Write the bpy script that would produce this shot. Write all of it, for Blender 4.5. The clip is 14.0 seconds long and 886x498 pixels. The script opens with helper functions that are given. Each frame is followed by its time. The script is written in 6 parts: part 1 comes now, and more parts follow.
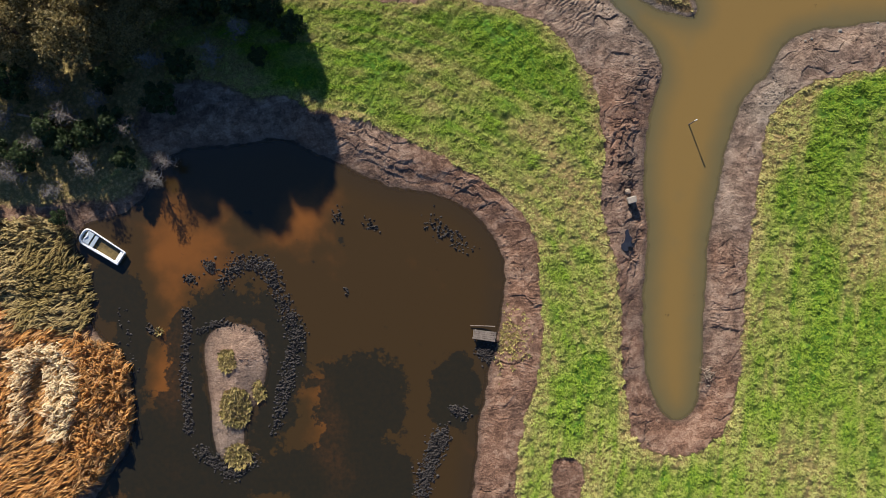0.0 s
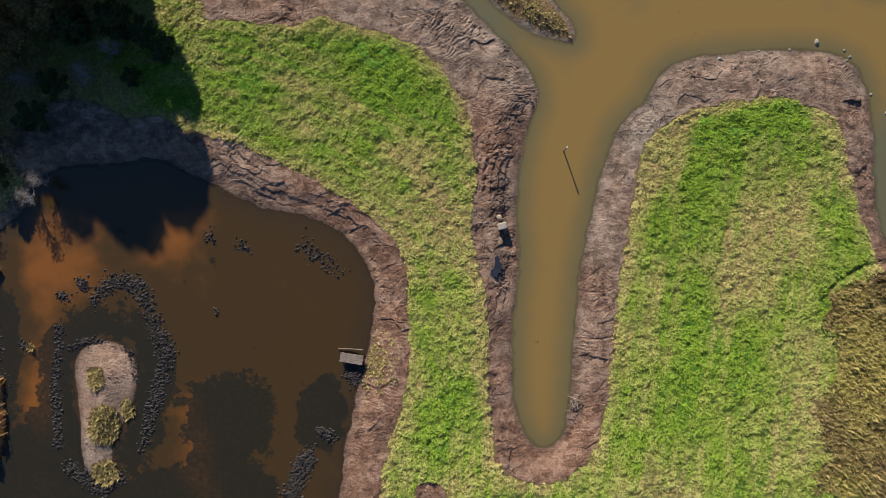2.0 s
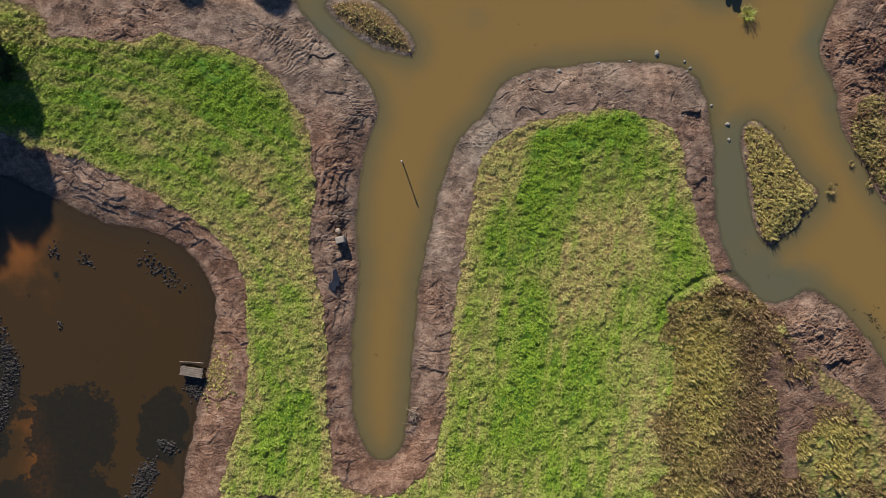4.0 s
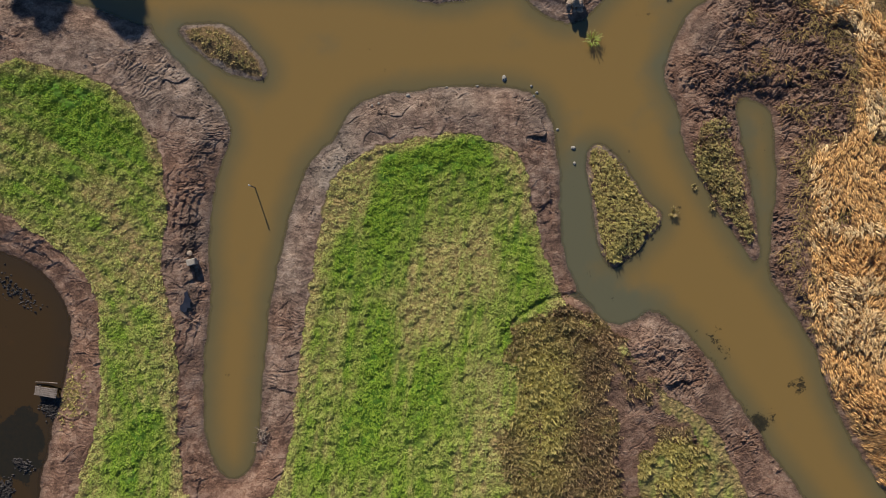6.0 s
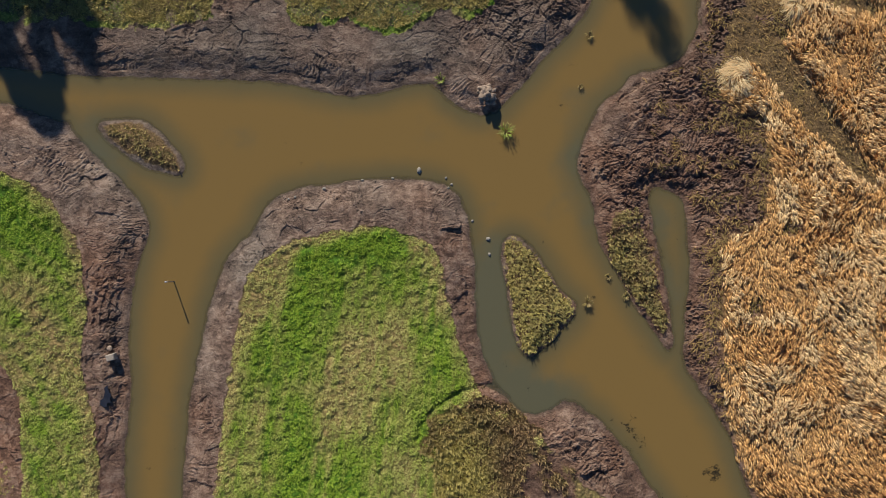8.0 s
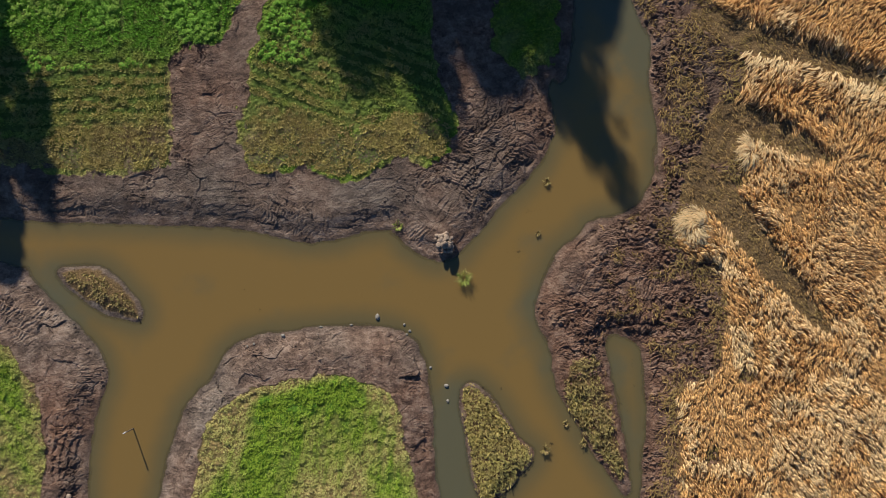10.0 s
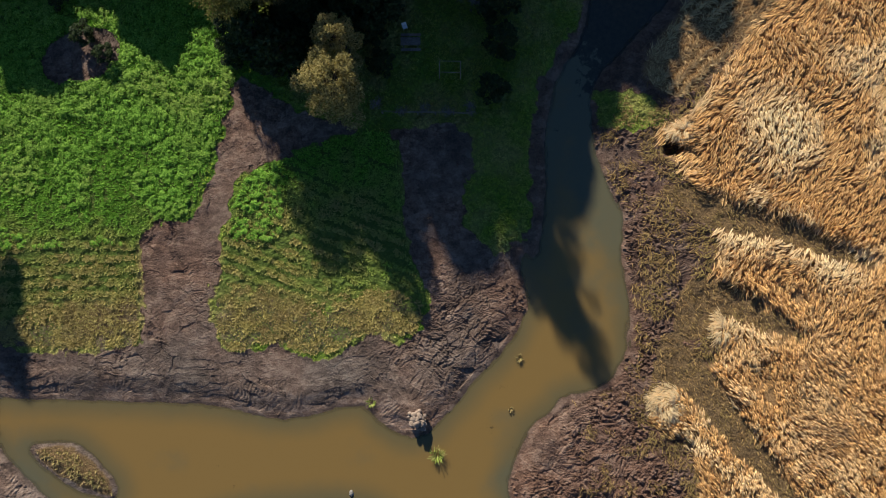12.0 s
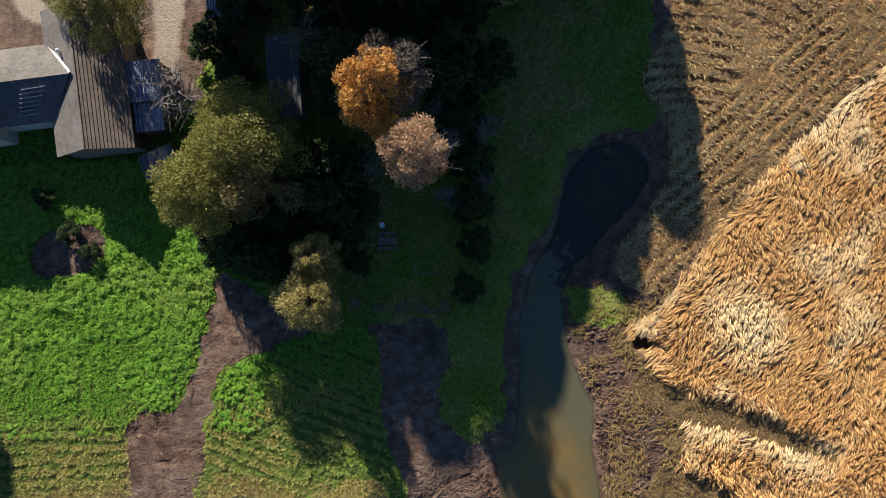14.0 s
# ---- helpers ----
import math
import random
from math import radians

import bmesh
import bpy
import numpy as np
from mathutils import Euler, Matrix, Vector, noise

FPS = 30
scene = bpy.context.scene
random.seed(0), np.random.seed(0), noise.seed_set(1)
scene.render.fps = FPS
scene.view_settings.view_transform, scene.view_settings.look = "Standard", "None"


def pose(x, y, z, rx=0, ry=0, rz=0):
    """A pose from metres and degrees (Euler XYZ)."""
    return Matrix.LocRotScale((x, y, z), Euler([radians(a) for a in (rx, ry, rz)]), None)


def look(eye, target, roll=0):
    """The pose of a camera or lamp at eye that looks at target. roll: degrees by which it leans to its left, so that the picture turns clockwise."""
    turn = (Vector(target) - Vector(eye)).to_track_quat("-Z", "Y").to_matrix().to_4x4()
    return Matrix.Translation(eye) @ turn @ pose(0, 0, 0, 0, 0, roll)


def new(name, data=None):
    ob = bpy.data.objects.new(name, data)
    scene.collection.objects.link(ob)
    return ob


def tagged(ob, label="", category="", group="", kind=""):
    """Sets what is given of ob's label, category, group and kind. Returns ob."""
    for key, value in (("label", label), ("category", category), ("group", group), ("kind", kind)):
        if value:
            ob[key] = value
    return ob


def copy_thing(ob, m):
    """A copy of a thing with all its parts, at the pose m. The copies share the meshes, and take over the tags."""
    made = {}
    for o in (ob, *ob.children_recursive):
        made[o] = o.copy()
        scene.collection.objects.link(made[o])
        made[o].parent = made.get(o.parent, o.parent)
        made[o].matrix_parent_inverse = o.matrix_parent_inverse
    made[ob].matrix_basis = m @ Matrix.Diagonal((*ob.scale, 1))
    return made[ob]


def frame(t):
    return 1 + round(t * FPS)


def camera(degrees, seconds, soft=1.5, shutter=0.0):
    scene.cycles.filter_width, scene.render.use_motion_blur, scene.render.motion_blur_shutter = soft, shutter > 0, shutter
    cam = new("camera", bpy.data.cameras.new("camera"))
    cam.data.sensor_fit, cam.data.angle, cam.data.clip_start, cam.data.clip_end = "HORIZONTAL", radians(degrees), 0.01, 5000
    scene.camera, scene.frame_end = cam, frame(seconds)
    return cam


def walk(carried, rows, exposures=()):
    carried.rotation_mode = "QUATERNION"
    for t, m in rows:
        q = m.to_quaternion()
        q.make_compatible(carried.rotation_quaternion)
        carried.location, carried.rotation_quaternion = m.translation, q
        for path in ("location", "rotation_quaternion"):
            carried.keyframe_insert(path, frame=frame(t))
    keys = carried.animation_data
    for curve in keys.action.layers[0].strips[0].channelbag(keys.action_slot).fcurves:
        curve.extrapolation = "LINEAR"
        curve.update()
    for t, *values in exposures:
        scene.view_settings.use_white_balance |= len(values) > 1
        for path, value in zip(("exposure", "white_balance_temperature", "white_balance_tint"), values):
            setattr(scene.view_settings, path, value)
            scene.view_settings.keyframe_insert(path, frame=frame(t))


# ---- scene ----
cam = camera(62.5, 14.0, soft=0.8)
PATH = [
    (0, -0.982, -0.121, 64.140, 1.965, -0.986, -1.530),
    (0.5, 1.848, 0.465, 64.175, 1.878, -0.793, -1.017),
    (1, 4.967, 1.079, 64.254, 1.766, -0.466, -0.606),
    (1.5, 8.392, 1.708, 64.279, 1.661, -0.139, -0.310),
    (2, 11.909, 2.143, 64.398, 1.623, 0.151, -0.367),
    (2.5, 15.626, 2.451, 64.478, 1.611, 0.448, -0.543),
    (3, 19.457, 2.719, 64.500, 1.635, 0.715, -0.620),
    (3.5, 23.402, 2.904, 64.501, 1.640, 0.970, -0.667),
    (4, 27.328, 3.172, 64.529, 1.637, 1.098, -0.602),
    (4.2, 28.870, 3.320, 64.555, 1.607, 1.132, -0.521),
    (6.3, 42.765, 5.896, 65.488, 1.485, 1.316, -0.703),
    (6.5, 43.755, 6.503, 65.575, 1.491, 1.364, -0.869),
    (7, 45.939, 8.295, 65.761, 1.544, 1.457, -1.365),
    (7.2, 46.656, 9.139, 65.790, 1.601, 1.473, -1.517),
    (9.3, 51.771, 21.669, 66.314, 1.461, 1.150, -1.064),
    (9.5, 52.110, 23.095, 66.335, 1.444, 1.136, -1.075),
    (10, 52.843, 26.770, 66.501, 1.405, 1.050, -1.620),
    (10.5, 53.498, 30.771, 66.579, 1.255, 0.934, -1.957),
    (11, 54.231, 34.990, 66.702, 1.055, 0.878, -1.960),
    (11.5, 54.973, 39.440, 66.757, 0.758, 0.879, -1.974),
    (12, 55.667, 43.797, 66.763, 0.656, 0.859, -1.961),
    (12.5, 56.306, 48.252, 66.938, 0.554, 0.800, -1.938),
    (13, 56.916, 52.854, 67.431, 0.446, 0.722, -1.939),
    (13.5, 57.696, 57.500, 68.204, 0.356, 0.753, -1.968),
    (14, 58.551, 62.201, 69.015, 0.290, 0.848, -1.981),
]
walk(cam, [(t, pose(x, y, z, rx, ry, rz)) for t, x, y, z, rx, ry, rz in PATH],
     ((0, 0.90), (3, 0.76), (6.5, 0.50), (9.5, 0.40), (12.5, 0.66), (14, 0.84)))

# ---- light ----
SUN_ELEV, SUN_X, SUN_Y = radians(26.5), -0.32, 0.947
world = bpy.data.worlds.new("sky")
scene.world = world
world.use_nodes = True
wn = world.node_tree
sky = wn.nodes.new("ShaderNodeTexSky")
sky.sky_type = "NISHITA"
sky.sun_disc = False
sky.ozone_density = 9.0
sky.dust_density = 0.4
sky.sun_elevation = SUN_ELEV
sky.sun_rotation = math.atan2(SUN_X, SUN_Y)
wn.nodes["Background"].inputs[1].default_value = 0.066
wn.links.new(sky.outputs[0], wn.nodes["Background"].inputs[0])
sun = new("sun", bpy.data.lights.new("sun", "SUN"))
sun.data.energy, sun.data.angle, sun.data.color = 5.0, radians(1.0), (1.0, 0.93, 0.82)
sun.matrix_world = look((0, 0, 0), (-SUN_X * math.cos(SUN_ELEV), -SUN_Y * math.cos(SUN_ELEV), -math.sin(SUN_ELEV)))

WATER = -0.75


# ---- small tools ----
def vnoise(x, y, seed):
    """Smooth lattice noise, -1 to 1."""
    xi, yi = np.floor(x), np.floor(y)
    fx, fy = x - xi, y - yi
    fx, fy = fx * fx * (3 - 2 * fx), fy * fy * (3 - 2 * fy)

    def h(a, b):
        v = np.sin(a * 127.1 + b * 311.7 + seed * 74.7) * 43758.5453
        return v - np.floor(v)
    lo = h(xi, yi) * (1 - fx) + h(xi + 1, yi) * fx
    hi = h(xi, yi + 1) * (1 - fx) + h(xi + 1, yi + 1) * fx
    return (lo * (1 - fy) + hi * fy) * 2 - 1


def fbm(x, y, seed, octaves=4):
    total, amp, norm = 0.0, 1.0, 0.0
    for o in range(octaves):
        total = total + amp * vnoise(x * 2 ** o + 13.7 * o, y * 2 ** o - 7.3 * o, seed + o)
        norm += amp
        amp *= 0.55
    return total / norm


def cells(x, y, seed):
    """For each place the value of its cell, 0 to 1, how far the cell's edge is, and the way from the cell's middle."""
    xi, yi = np.floor(x), np.floor(y)
    first, second, value = np.full(x.shape, 9.0), np.full(x.shape, 9.0), np.zeros(x.shape)
    lx, ly = np.zeros(x.shape), np.zeros(x.shape)

    def h(a, b, k):
        v = np.sin(a * 127.1 + b * 311.7 + (seed + k) * 74.7) * 43758.5453
        return v - np.floor(v)
    for i in (-1, 0, 1):
        for j in (-1, 0, 1):
            dx, dy = x - xi - i - h(xi + i, yi + j, 0), y - yi - j - h(xi + i, yi + j, 1)
            d = np.hypot(dx, dy)
            nearer = d < first
            lx, ly = np.where(nearer, dx, lx), np.where(nearer, dy, ly)
            second = np.where(nearer, first, np.minimum(second, d))
            value = np.where(nearer, h(xi + i, yi + j, 2), value)
            first = np.where(nearer, d, first)
    return value, second - first, lx, ly


def smooth(pts, rounds=2):
    """A closed outline with its corners cut."""
    p = np.array(pts, float)
    for _ in range(rounds):
        q = np.roll(p, -1, axis=0)
        p = np.stack([0.75 * p + 0.25 * q, 0.25 * p + 0.75 * q], axis=1).reshape(-1, 2)
    return p


def inside(x, y, outline, reach=4.0, rounds=2):
    """Distance from the outline's edge in metres, positive inside, cut off at reach."""
    p = smooth(outline, rounds)
    x, y = np.asarray(x, float), np.asarray(y, float)
    out = np.full(x.shape, -reach)
    near = np.nonzero((x > p[:, 0].min() - reach) & (x < p[:, 0].max() + reach) & (y > p[:, 1].min() - reach) & (y < p[:, 1].max() + reach))[0]
    if not len(near):
        return out
    px, py = x[near], y[near]
    best = np.full(px.shape, reach * reach)
    odd = np.zeros(px.shape, bool)
    for (ax, ay), (bx, by) in zip(p, np.roll(p, -1, axis=0)):
        ex, ey = bx - ax, by - ay
        cross = (ay > py) != (by > py)
        if abs(ey) > 1e-9:
            odd ^= cross & (px < ax + (py - ay) * ex / ey)
        close = np.nonzero((px > min(ax, bx) - reach) & (px < max(ax, bx) + reach) & (py > min(ay, by) - reach) & (py < max(ay, by) + reach))[0]
        wx, wy = px[close] - ax, py[close] - ay
        k = np.clip((wx * ex + wy * ey) / (ex * ex + ey * ey + 1e-9), 0, 1)
        best[close] = np.minimum(best[close], (wx - k * ex) ** 2 + (wy - k * ey) ** 2)
    out[near] = np.where(odd, 1, -1) * np.sqrt(best)
    return out


def step(v, a, b):
    k = np.clip((v - a) / (b - a), 0, 1)
    return k * k * (3 - 2 * k)


def blob(x, y, cx, cy, rx, ry, turn=0.0):
    """1 at the middle of an ellipse, 0 at its rim and beyond."""
    c, s = math.cos(radians(turn)), math.sin(radians(turn))
    dx, dy = x - cx, y - cy
    return np.clip(1 - np.sqrt(((dx * c + dy * s) / rx) ** 2 + ((-dx * s + dy * c) / ry) ** 2), 0, 1)


def mesh_of(name, verts, faces, material, smooth_faces=False, **fields):
    """A mesh from arrays; all faces have the same number of corners. fields: values for each vertex."""
    me = bpy.data.meshes.new(name)
    verts, faces = np.asarray(verts, np.float32), np.asarray(faces, np.int32)
    n = faces.shape[1]
    me.vertices.add(len(verts))
    me.vertices.foreach_set("co", verts.ravel())
    me.loops.add(faces.size)
    me.loops.foreach_set("vertex_index", faces.ravel())
    me.polygons.add(len(faces))
    me.polygons.foreach_set("loop_start", np.arange(0, faces.size, n, dtype=np.int32))
    me.polygons.foreach_set("use_smooth", np.full(len(faces), smooth_faces))
    for key, value in fields.items():
        at = me.attributes.new(key, "FLOAT", "POINT")
        at.data.foreach_set("value", np.asarray(value, np.float32).ravel())
    me.update(calc_edges=True)
    me.validate()
    me.materials.append(material)
    return me


def part(name, bm, material, parent=None, label=""):
    """A bmesh as one mesh object under a thing or a part."""
    me = bpy.data.meshes.new(name)
    bm.to_mesh(me)
    bm.free()
    me.materials.append(material)
    ob = new(name, me)
    ob.parent = parent
    return tagged(ob, label)


def thing(name, m, label, category, group="", kind=""):
    ob = new(name)
    ob.matrix_world = m
    ob.empty_display_size = 0.3
    return tagged(ob, label, category, group, kind)


def box(bm, sx, sy, sz, m=Matrix(), bevel=0.0):
    """A box of that size, centred, bevelled, at the pose m."""
    made = bmesh.ops.create_cube(bm, size=1.0, matrix=m @ Matrix.Diagonal((sx, sy, sz, 1)))
    if bevel:
        edges = list({e for v in made["verts"] for e in v.link_edges})
        bmesh.ops.bevel(bm, geom=edges, offset=bevel, segments=1, affect="EDGES")
    return bm


def tube(bm, points, radii, sides=6):
    """A tapered tube through points."""
    rings = []
    for i, p in enumerate(points):
        p = Vector(p)
        a, b = Vector(points[max(i - 1, 0)]), Vector(points[min(i + 1, len(points) - 1)])
        q = (b - a).to_track_quat("Z", "Y")
        rings.append([bm.verts.new(p + q @ Vector((radii[i] * math.cos(2 * math.pi * k / sides), radii[i] * math.sin(2 * math.pi * k / sides), 0))) for k in range(sides)])
    for r0, r1 in zip(rings, rings[1:]):
        for k in range(sides):
            bm.faces.new((r0[k], r0[(k + 1) % sides], r1[(k + 1) % sides], r1[k]))
    bm.faces.new(rings[0][::-1])
    bm.faces.new(rings[-1])
    return bm


# ---- materials ----
def material(name, roughness=0.9, specular=0.3):
    m = bpy.data.materials.new(name)
    m.use_nodes = True
    n = m.node_tree
    bsdf = n.nodes["Principled BSDF"]
    bsdf.inputs["Roughness"].default_value = roughness
    bsdf.inputs["Specular IOR Level"].default_value = specular
    return m, n, bsdf


def noise_node(n, scale, detail=4.0, rough=0.6, vector=None):
    t = n.nodes.new("ShaderNodeTexNoise")
    t.inputs["Scale"].default_value, t.inputs["Detail"].default_value, t.inputs["Roughness"].default_value = scale, detail, rough
    if vector is None:
        vector = n.nodes.new("ShaderNodeTexCoord").outputs["Object"]
    n.links.new(vector, t.inputs["Vector"])
    return t.outputs["Fac"]


def voronoi_node(n, scale, feature="F1", vector=None):
    t = n.nodes.new("ShaderNodeTexVoronoi")
    t.feature = feature
    t.inputs["Scale"].default_value = scale
    if vector is None:
        vector = n.nodes.new("ShaderNodeTexCoord").outputs["Object"]
    n.links.new(vector, t.inputs["Vector"])
    return t


def ramp(n, fac, *stops):
    r = n.nodes.new("ShaderNodeValToRGB")
    while len(r.color_ramp.elements) < len(stops):
        r.color_ramp.elements.new(0.5)
    for e, (pos, col) in zip(r.color_ramp.elements, stops):
        e.position, e.color = pos, (*col, 1) if len(col) == 3 else (col[0],) * 3 + (1,)
    n.links.new(fac, r.inputs[0])
    return r.outputs[0]


def field(n, name):
    a = n.nodes.new("ShaderNodeAttribute")
    a.attribute_name = name
    return a.outputs["Fac"]


def mix(n, fac, a, b, mode="MIX"):
    m = n.nodes.new("ShaderNodeMix")
    m.data_type, m.blend_type = "RGBA", mode
    for socket, v in ((m.inputs["Factor"], fac), (m.inputs["A"], a), (m.inputs["B"], b)):
        if isinstance(v, (int, float)):
            socket.default_value = v
        elif isinstance(v, tuple):
            socket.default_value = (*v, 1)
        else:
            n.links.new(v, socket)
    return m.outputs["Result"]


def calc(n, op, a, b=0.0, c=0.0):
    m = n.nodes.new("ShaderNodeMath")
    m.operation = op
    for socket, v in zip(m.inputs, (a, b, c)):
        if isinstance(v, (int, float)):
            socket.default_value = v
        else:
            n.links.new(v, socket)
    return m.outputs[0]


def remap(n, v, a, b, lo=0.0, hi=1.0):
    m = n.nodes.new("ShaderNodeMapRange")
    m.interpolation_type = "SMOOTHSTEP"
    for socket, x in zip(list(m.inputs)[1:5], (a, b, lo, hi)):
        socket.default_value = x
    n.links.new(v, m.inputs[0])
    return m.outputs[0]


def bump(n, bsdf, height, strength=0.6, distance=0.1):
    b = n.nodes.new("ShaderNodeBump")
    b.inputs["Strength"].default_value, b.inputs["Distance"].default_value = strength, distance
    n.links.new(height, b.inputs["Height"])
    n.links.new(b.outputs[0], bsdf.inputs["Normal"])


def island_random(n):
    return n.nodes.new("ShaderNodeNewGeometry").outputs["Random Per Island"]


def ground_material():
    m, n, bsdf = material("soil_and_turf", 0.92, 0.25)
    co = n.nodes.new("ShaderNodeTexCoord").outputs["Object"]
    mid, fine = noise_node(n, 0.9, 5, 0.65, co), noise_node(n, 5.0, 6, 0.72, co)
    warp = mix(n, 0.25, co, noise_color(n, 0.6, co))
    warp2 = mix(n, 0.12, co, noise_color(n, 2.0, co))
    slab, chip = voronoi_node(n, 0.75, "F1", stretch(n, warp, 0.7, 1.5)).outputs["Color"], voronoi_node(n, 2.6, "F1", stretch(n, warp2, 0.8, 1.3)).outputs["Color"]
    slab, chip = calc(n, "MULTIPLY", slab, 1.0), calc(n, "MULTIPLY", chip, 1.0)
    # soil: brown mud, greyer where it has dried, in slabs and chips
    tone = calc(n, "ADD", calc(n, "ADD", calc(n, "MULTIPLY", mid, 0.45), calc(n, "MULTIPLY", fine, 0.35)), calc(n, "ADD", calc(n, "MULTIPLY", slab, 0.08), calc(n, "MULTIPLY", chip, 0.12)))
    mud = ramp(n, tone, (0.40, (0.095, 0.049, 0.031)), (0.5, (0.205, 0.113, 0.073)), (0.60, (0.330, 0.210, 0.145)))
    grey = ramp(n, tone, (0.40, (0.095, 0.074, 0.058)), (0.5, (0.190, 0.147, 0.115)), (0.60, (0.300, 0.240, 0.190)))
    soil = mix(n, field(n, "grey"), mud, grey)
    soil = mix(n, field(n, "wet"), soil, mix(n, 0.5, soil, (0.030, 0.021, 0.015)))
    # turf
    blades = noise_node(n, 8.0, 4, 0.75, co)
    lushness = calc(n, "ADD", field(n, "lush"), calc(n, "MULTIPLY", calc(n, "SUBTRACT", mid, 0.5), 0.5))
    green = ramp(n, lushness, (0.0, (0.46, 0.31, 0.13)), (0.25, (0.42, 0.36, 0.11)), (0.55, (0.24, 0.33, 0.04)), (0.9, (0.11, 0.28, 0.012)))
    tussock = voronoi_node(n, 3.2, "F1", warp2).outputs["Distance"]
    turf = mix(n, remap(n, blades, 0.35, 0.70), mix(n, 0.5, green, (0.05, 0.065, 0.015)), green)
    # darker between tussocks: the shade of the gaps is mixed into the colour
    turf = mix(n, remap(n, tussock, 0.25, 0.62), turf, mix(n, 0.4, turf, (0.05, 0.065, 0.015)))
    turf = mix(n, field(n, "rank"), turf, ramp(n, blades, (0.3, (0.045, 0.070, 0.012)), (0.7, (0.15, 0.21, 0.035))))
    weeds = ramp(n, blades, (0.3, (0.055, 0.033, 0.016)), (0.5, (0.15, 0.095, 0.042)), (0.7, (0.30, 0.20, 0.09)))
    reeds = ramp(n, blades, (0.3, (0.11, 0.060, 0.026)), (0.55, (0.32, 0.19, 0.080)), (0.75, (0.50, 0.33, 0.16)))
    sand = ramp(n, fine, (0.3, (0.30, 0.235, 0.180)), (0.7, (0.50, 0.41, 0.325)))
    turfy = remap(n, calc(n, "ADD", field(n, "grass"), calc(n, "MULTIPLY", calc(n, "SUBTRACT", fine, 0.5), 1.1)), 0.3, 0.7)
    col = mix(n, turfy, soil, turf)
    col = mix(n, remap(n, calc(n, "ADD", field(n, "weed"), calc(n, "MULTIPLY", calc(n, "SUBTRACT", mid, 0.5), 0.9)), 0.3, 0.7), col, weeds)
    col = mix(n, field(n, "reed"), col, reeds)
    col = mix(n, field(n, "sand"), col, sand)
    n.links.new(col, bsdf.inputs["Base Color"])
    n.links.new(remap(n, field(n, "wet"), 0.2, 1.0, 0.92, 0.5), bsdf.inputs["Roughness"])
    rough = calc(n, "MULTIPLY", calc(n, "ADD", calc(n, "MULTIPLY", slab, 0.55), calc(n, "MULTIPLY", chip, 0.40)), calc(n, "SUBTRACT", 1.0, turfy))
    turfed = calc(n, "MULTIPLY", calc(n, "SUBTRACT", calc(n, "MULTIPLY", blades, 0.5), calc(n, "MULTIPLY", tussock, 0.8)), turfy)
    relief = calc(n, "ADD", calc(n, "ADD", rough, turfed), calc(n, "ADD", calc(n, "MULTIPLY", mid, 0.5), calc(n, "MULTIPLY", fine, 0.6)))
    bump(n, bsdf, relief, 1.0, 0.3)
    return m


def stretch(n, vector, sx, sy):
    t = n.nodes.new("ShaderNodeMapping")
    t.inputs["Scale"].default_value = (sx, sy, 1)
    t.inputs["Rotation"].default_value = (0, 0, 0.35)
    n.links.new(vector, t.inputs["Vector"])
    return t.outputs[0]


def noise_color(n, scale, vector):
    t = n.nodes.new("ShaderNodeTexNoise")
    t.inputs["Scale"].default_value = scale
    n.links.new(vector, t.inputs["Vector"])
    return t.outputs["Color"]


def water_material(name, silt, shallow, rust):
    """Turbid water: silt gives it its body, and it clears over the shallows."""
    m, n, bsdf = material(name, 0.06, 0.42)
    co = n.nodes.new("ShaderNodeTexCoord").outputs["Object"]
    broad = noise_node(n, 0.25, 4, 0.55, co)
    depth = calc(n, "ADD", field(n, "depth"), calc(n, "MULTIPLY", calc(n, "SUBTRACT", broad, 0.5), 0.5))
    body = mix(n, remap(n, depth, 0.1, 2.6), shallow, silt)
    body = mix(n, remap(n, calc(n, "ADD", field(n, "rust"), calc(n, "MULTIPLY", calc(n, "SUBTRACT", broad, 0.5), 1.8)), 0.15, 1.0), body, rust)
    weed = remap(n, calc(n, "ADD", field(n, "weed_shade"), calc(n, "MULTIPLY", calc(n, "SUBTRACT", noise_node(n, 0.55, 8, 0.7, co), 0.5), 2.3)), 0.36, 0.50)
    body = mix(n, calc(n, "MULTIPLY", weed, calc(n, "ADD", 0.5, calc(n, "MULTIPLY", noise_node(n, 2.5, 6, 0.7, co), 0.7))), body, (0.015, 0.014, 0.008))
    n.links.new(body, bsdf.inputs["Base Color"])
    n.links.new(remap(n, depth, -0.1, 0.45, 0.5, 1.0), bsdf.inputs["Alpha"])
    bump(n, bsdf, noise_node(n, 1.6, 2, 0.4, co), 0.03, 0.05)
    return m


def let_through(n, bsdf, col, share):
    """Thin leaves pass a share of the light that falls on their far side."""
    thin = n.nodes.new("ShaderNodeBsdfTranslucent")
    n.links.new(col, thin.inputs["Color"])
    both = n.nodes.new("ShaderNodeMixShader")
    both.inputs[0].default_value = share
    n.links.new(bsdf.outputs[0], both.inputs[1])
    n.links.new(thin.outputs[0], both.inputs[2])
    n.links.new(both.outputs[0], n.nodes["Material Output"].inputs["Surface"])


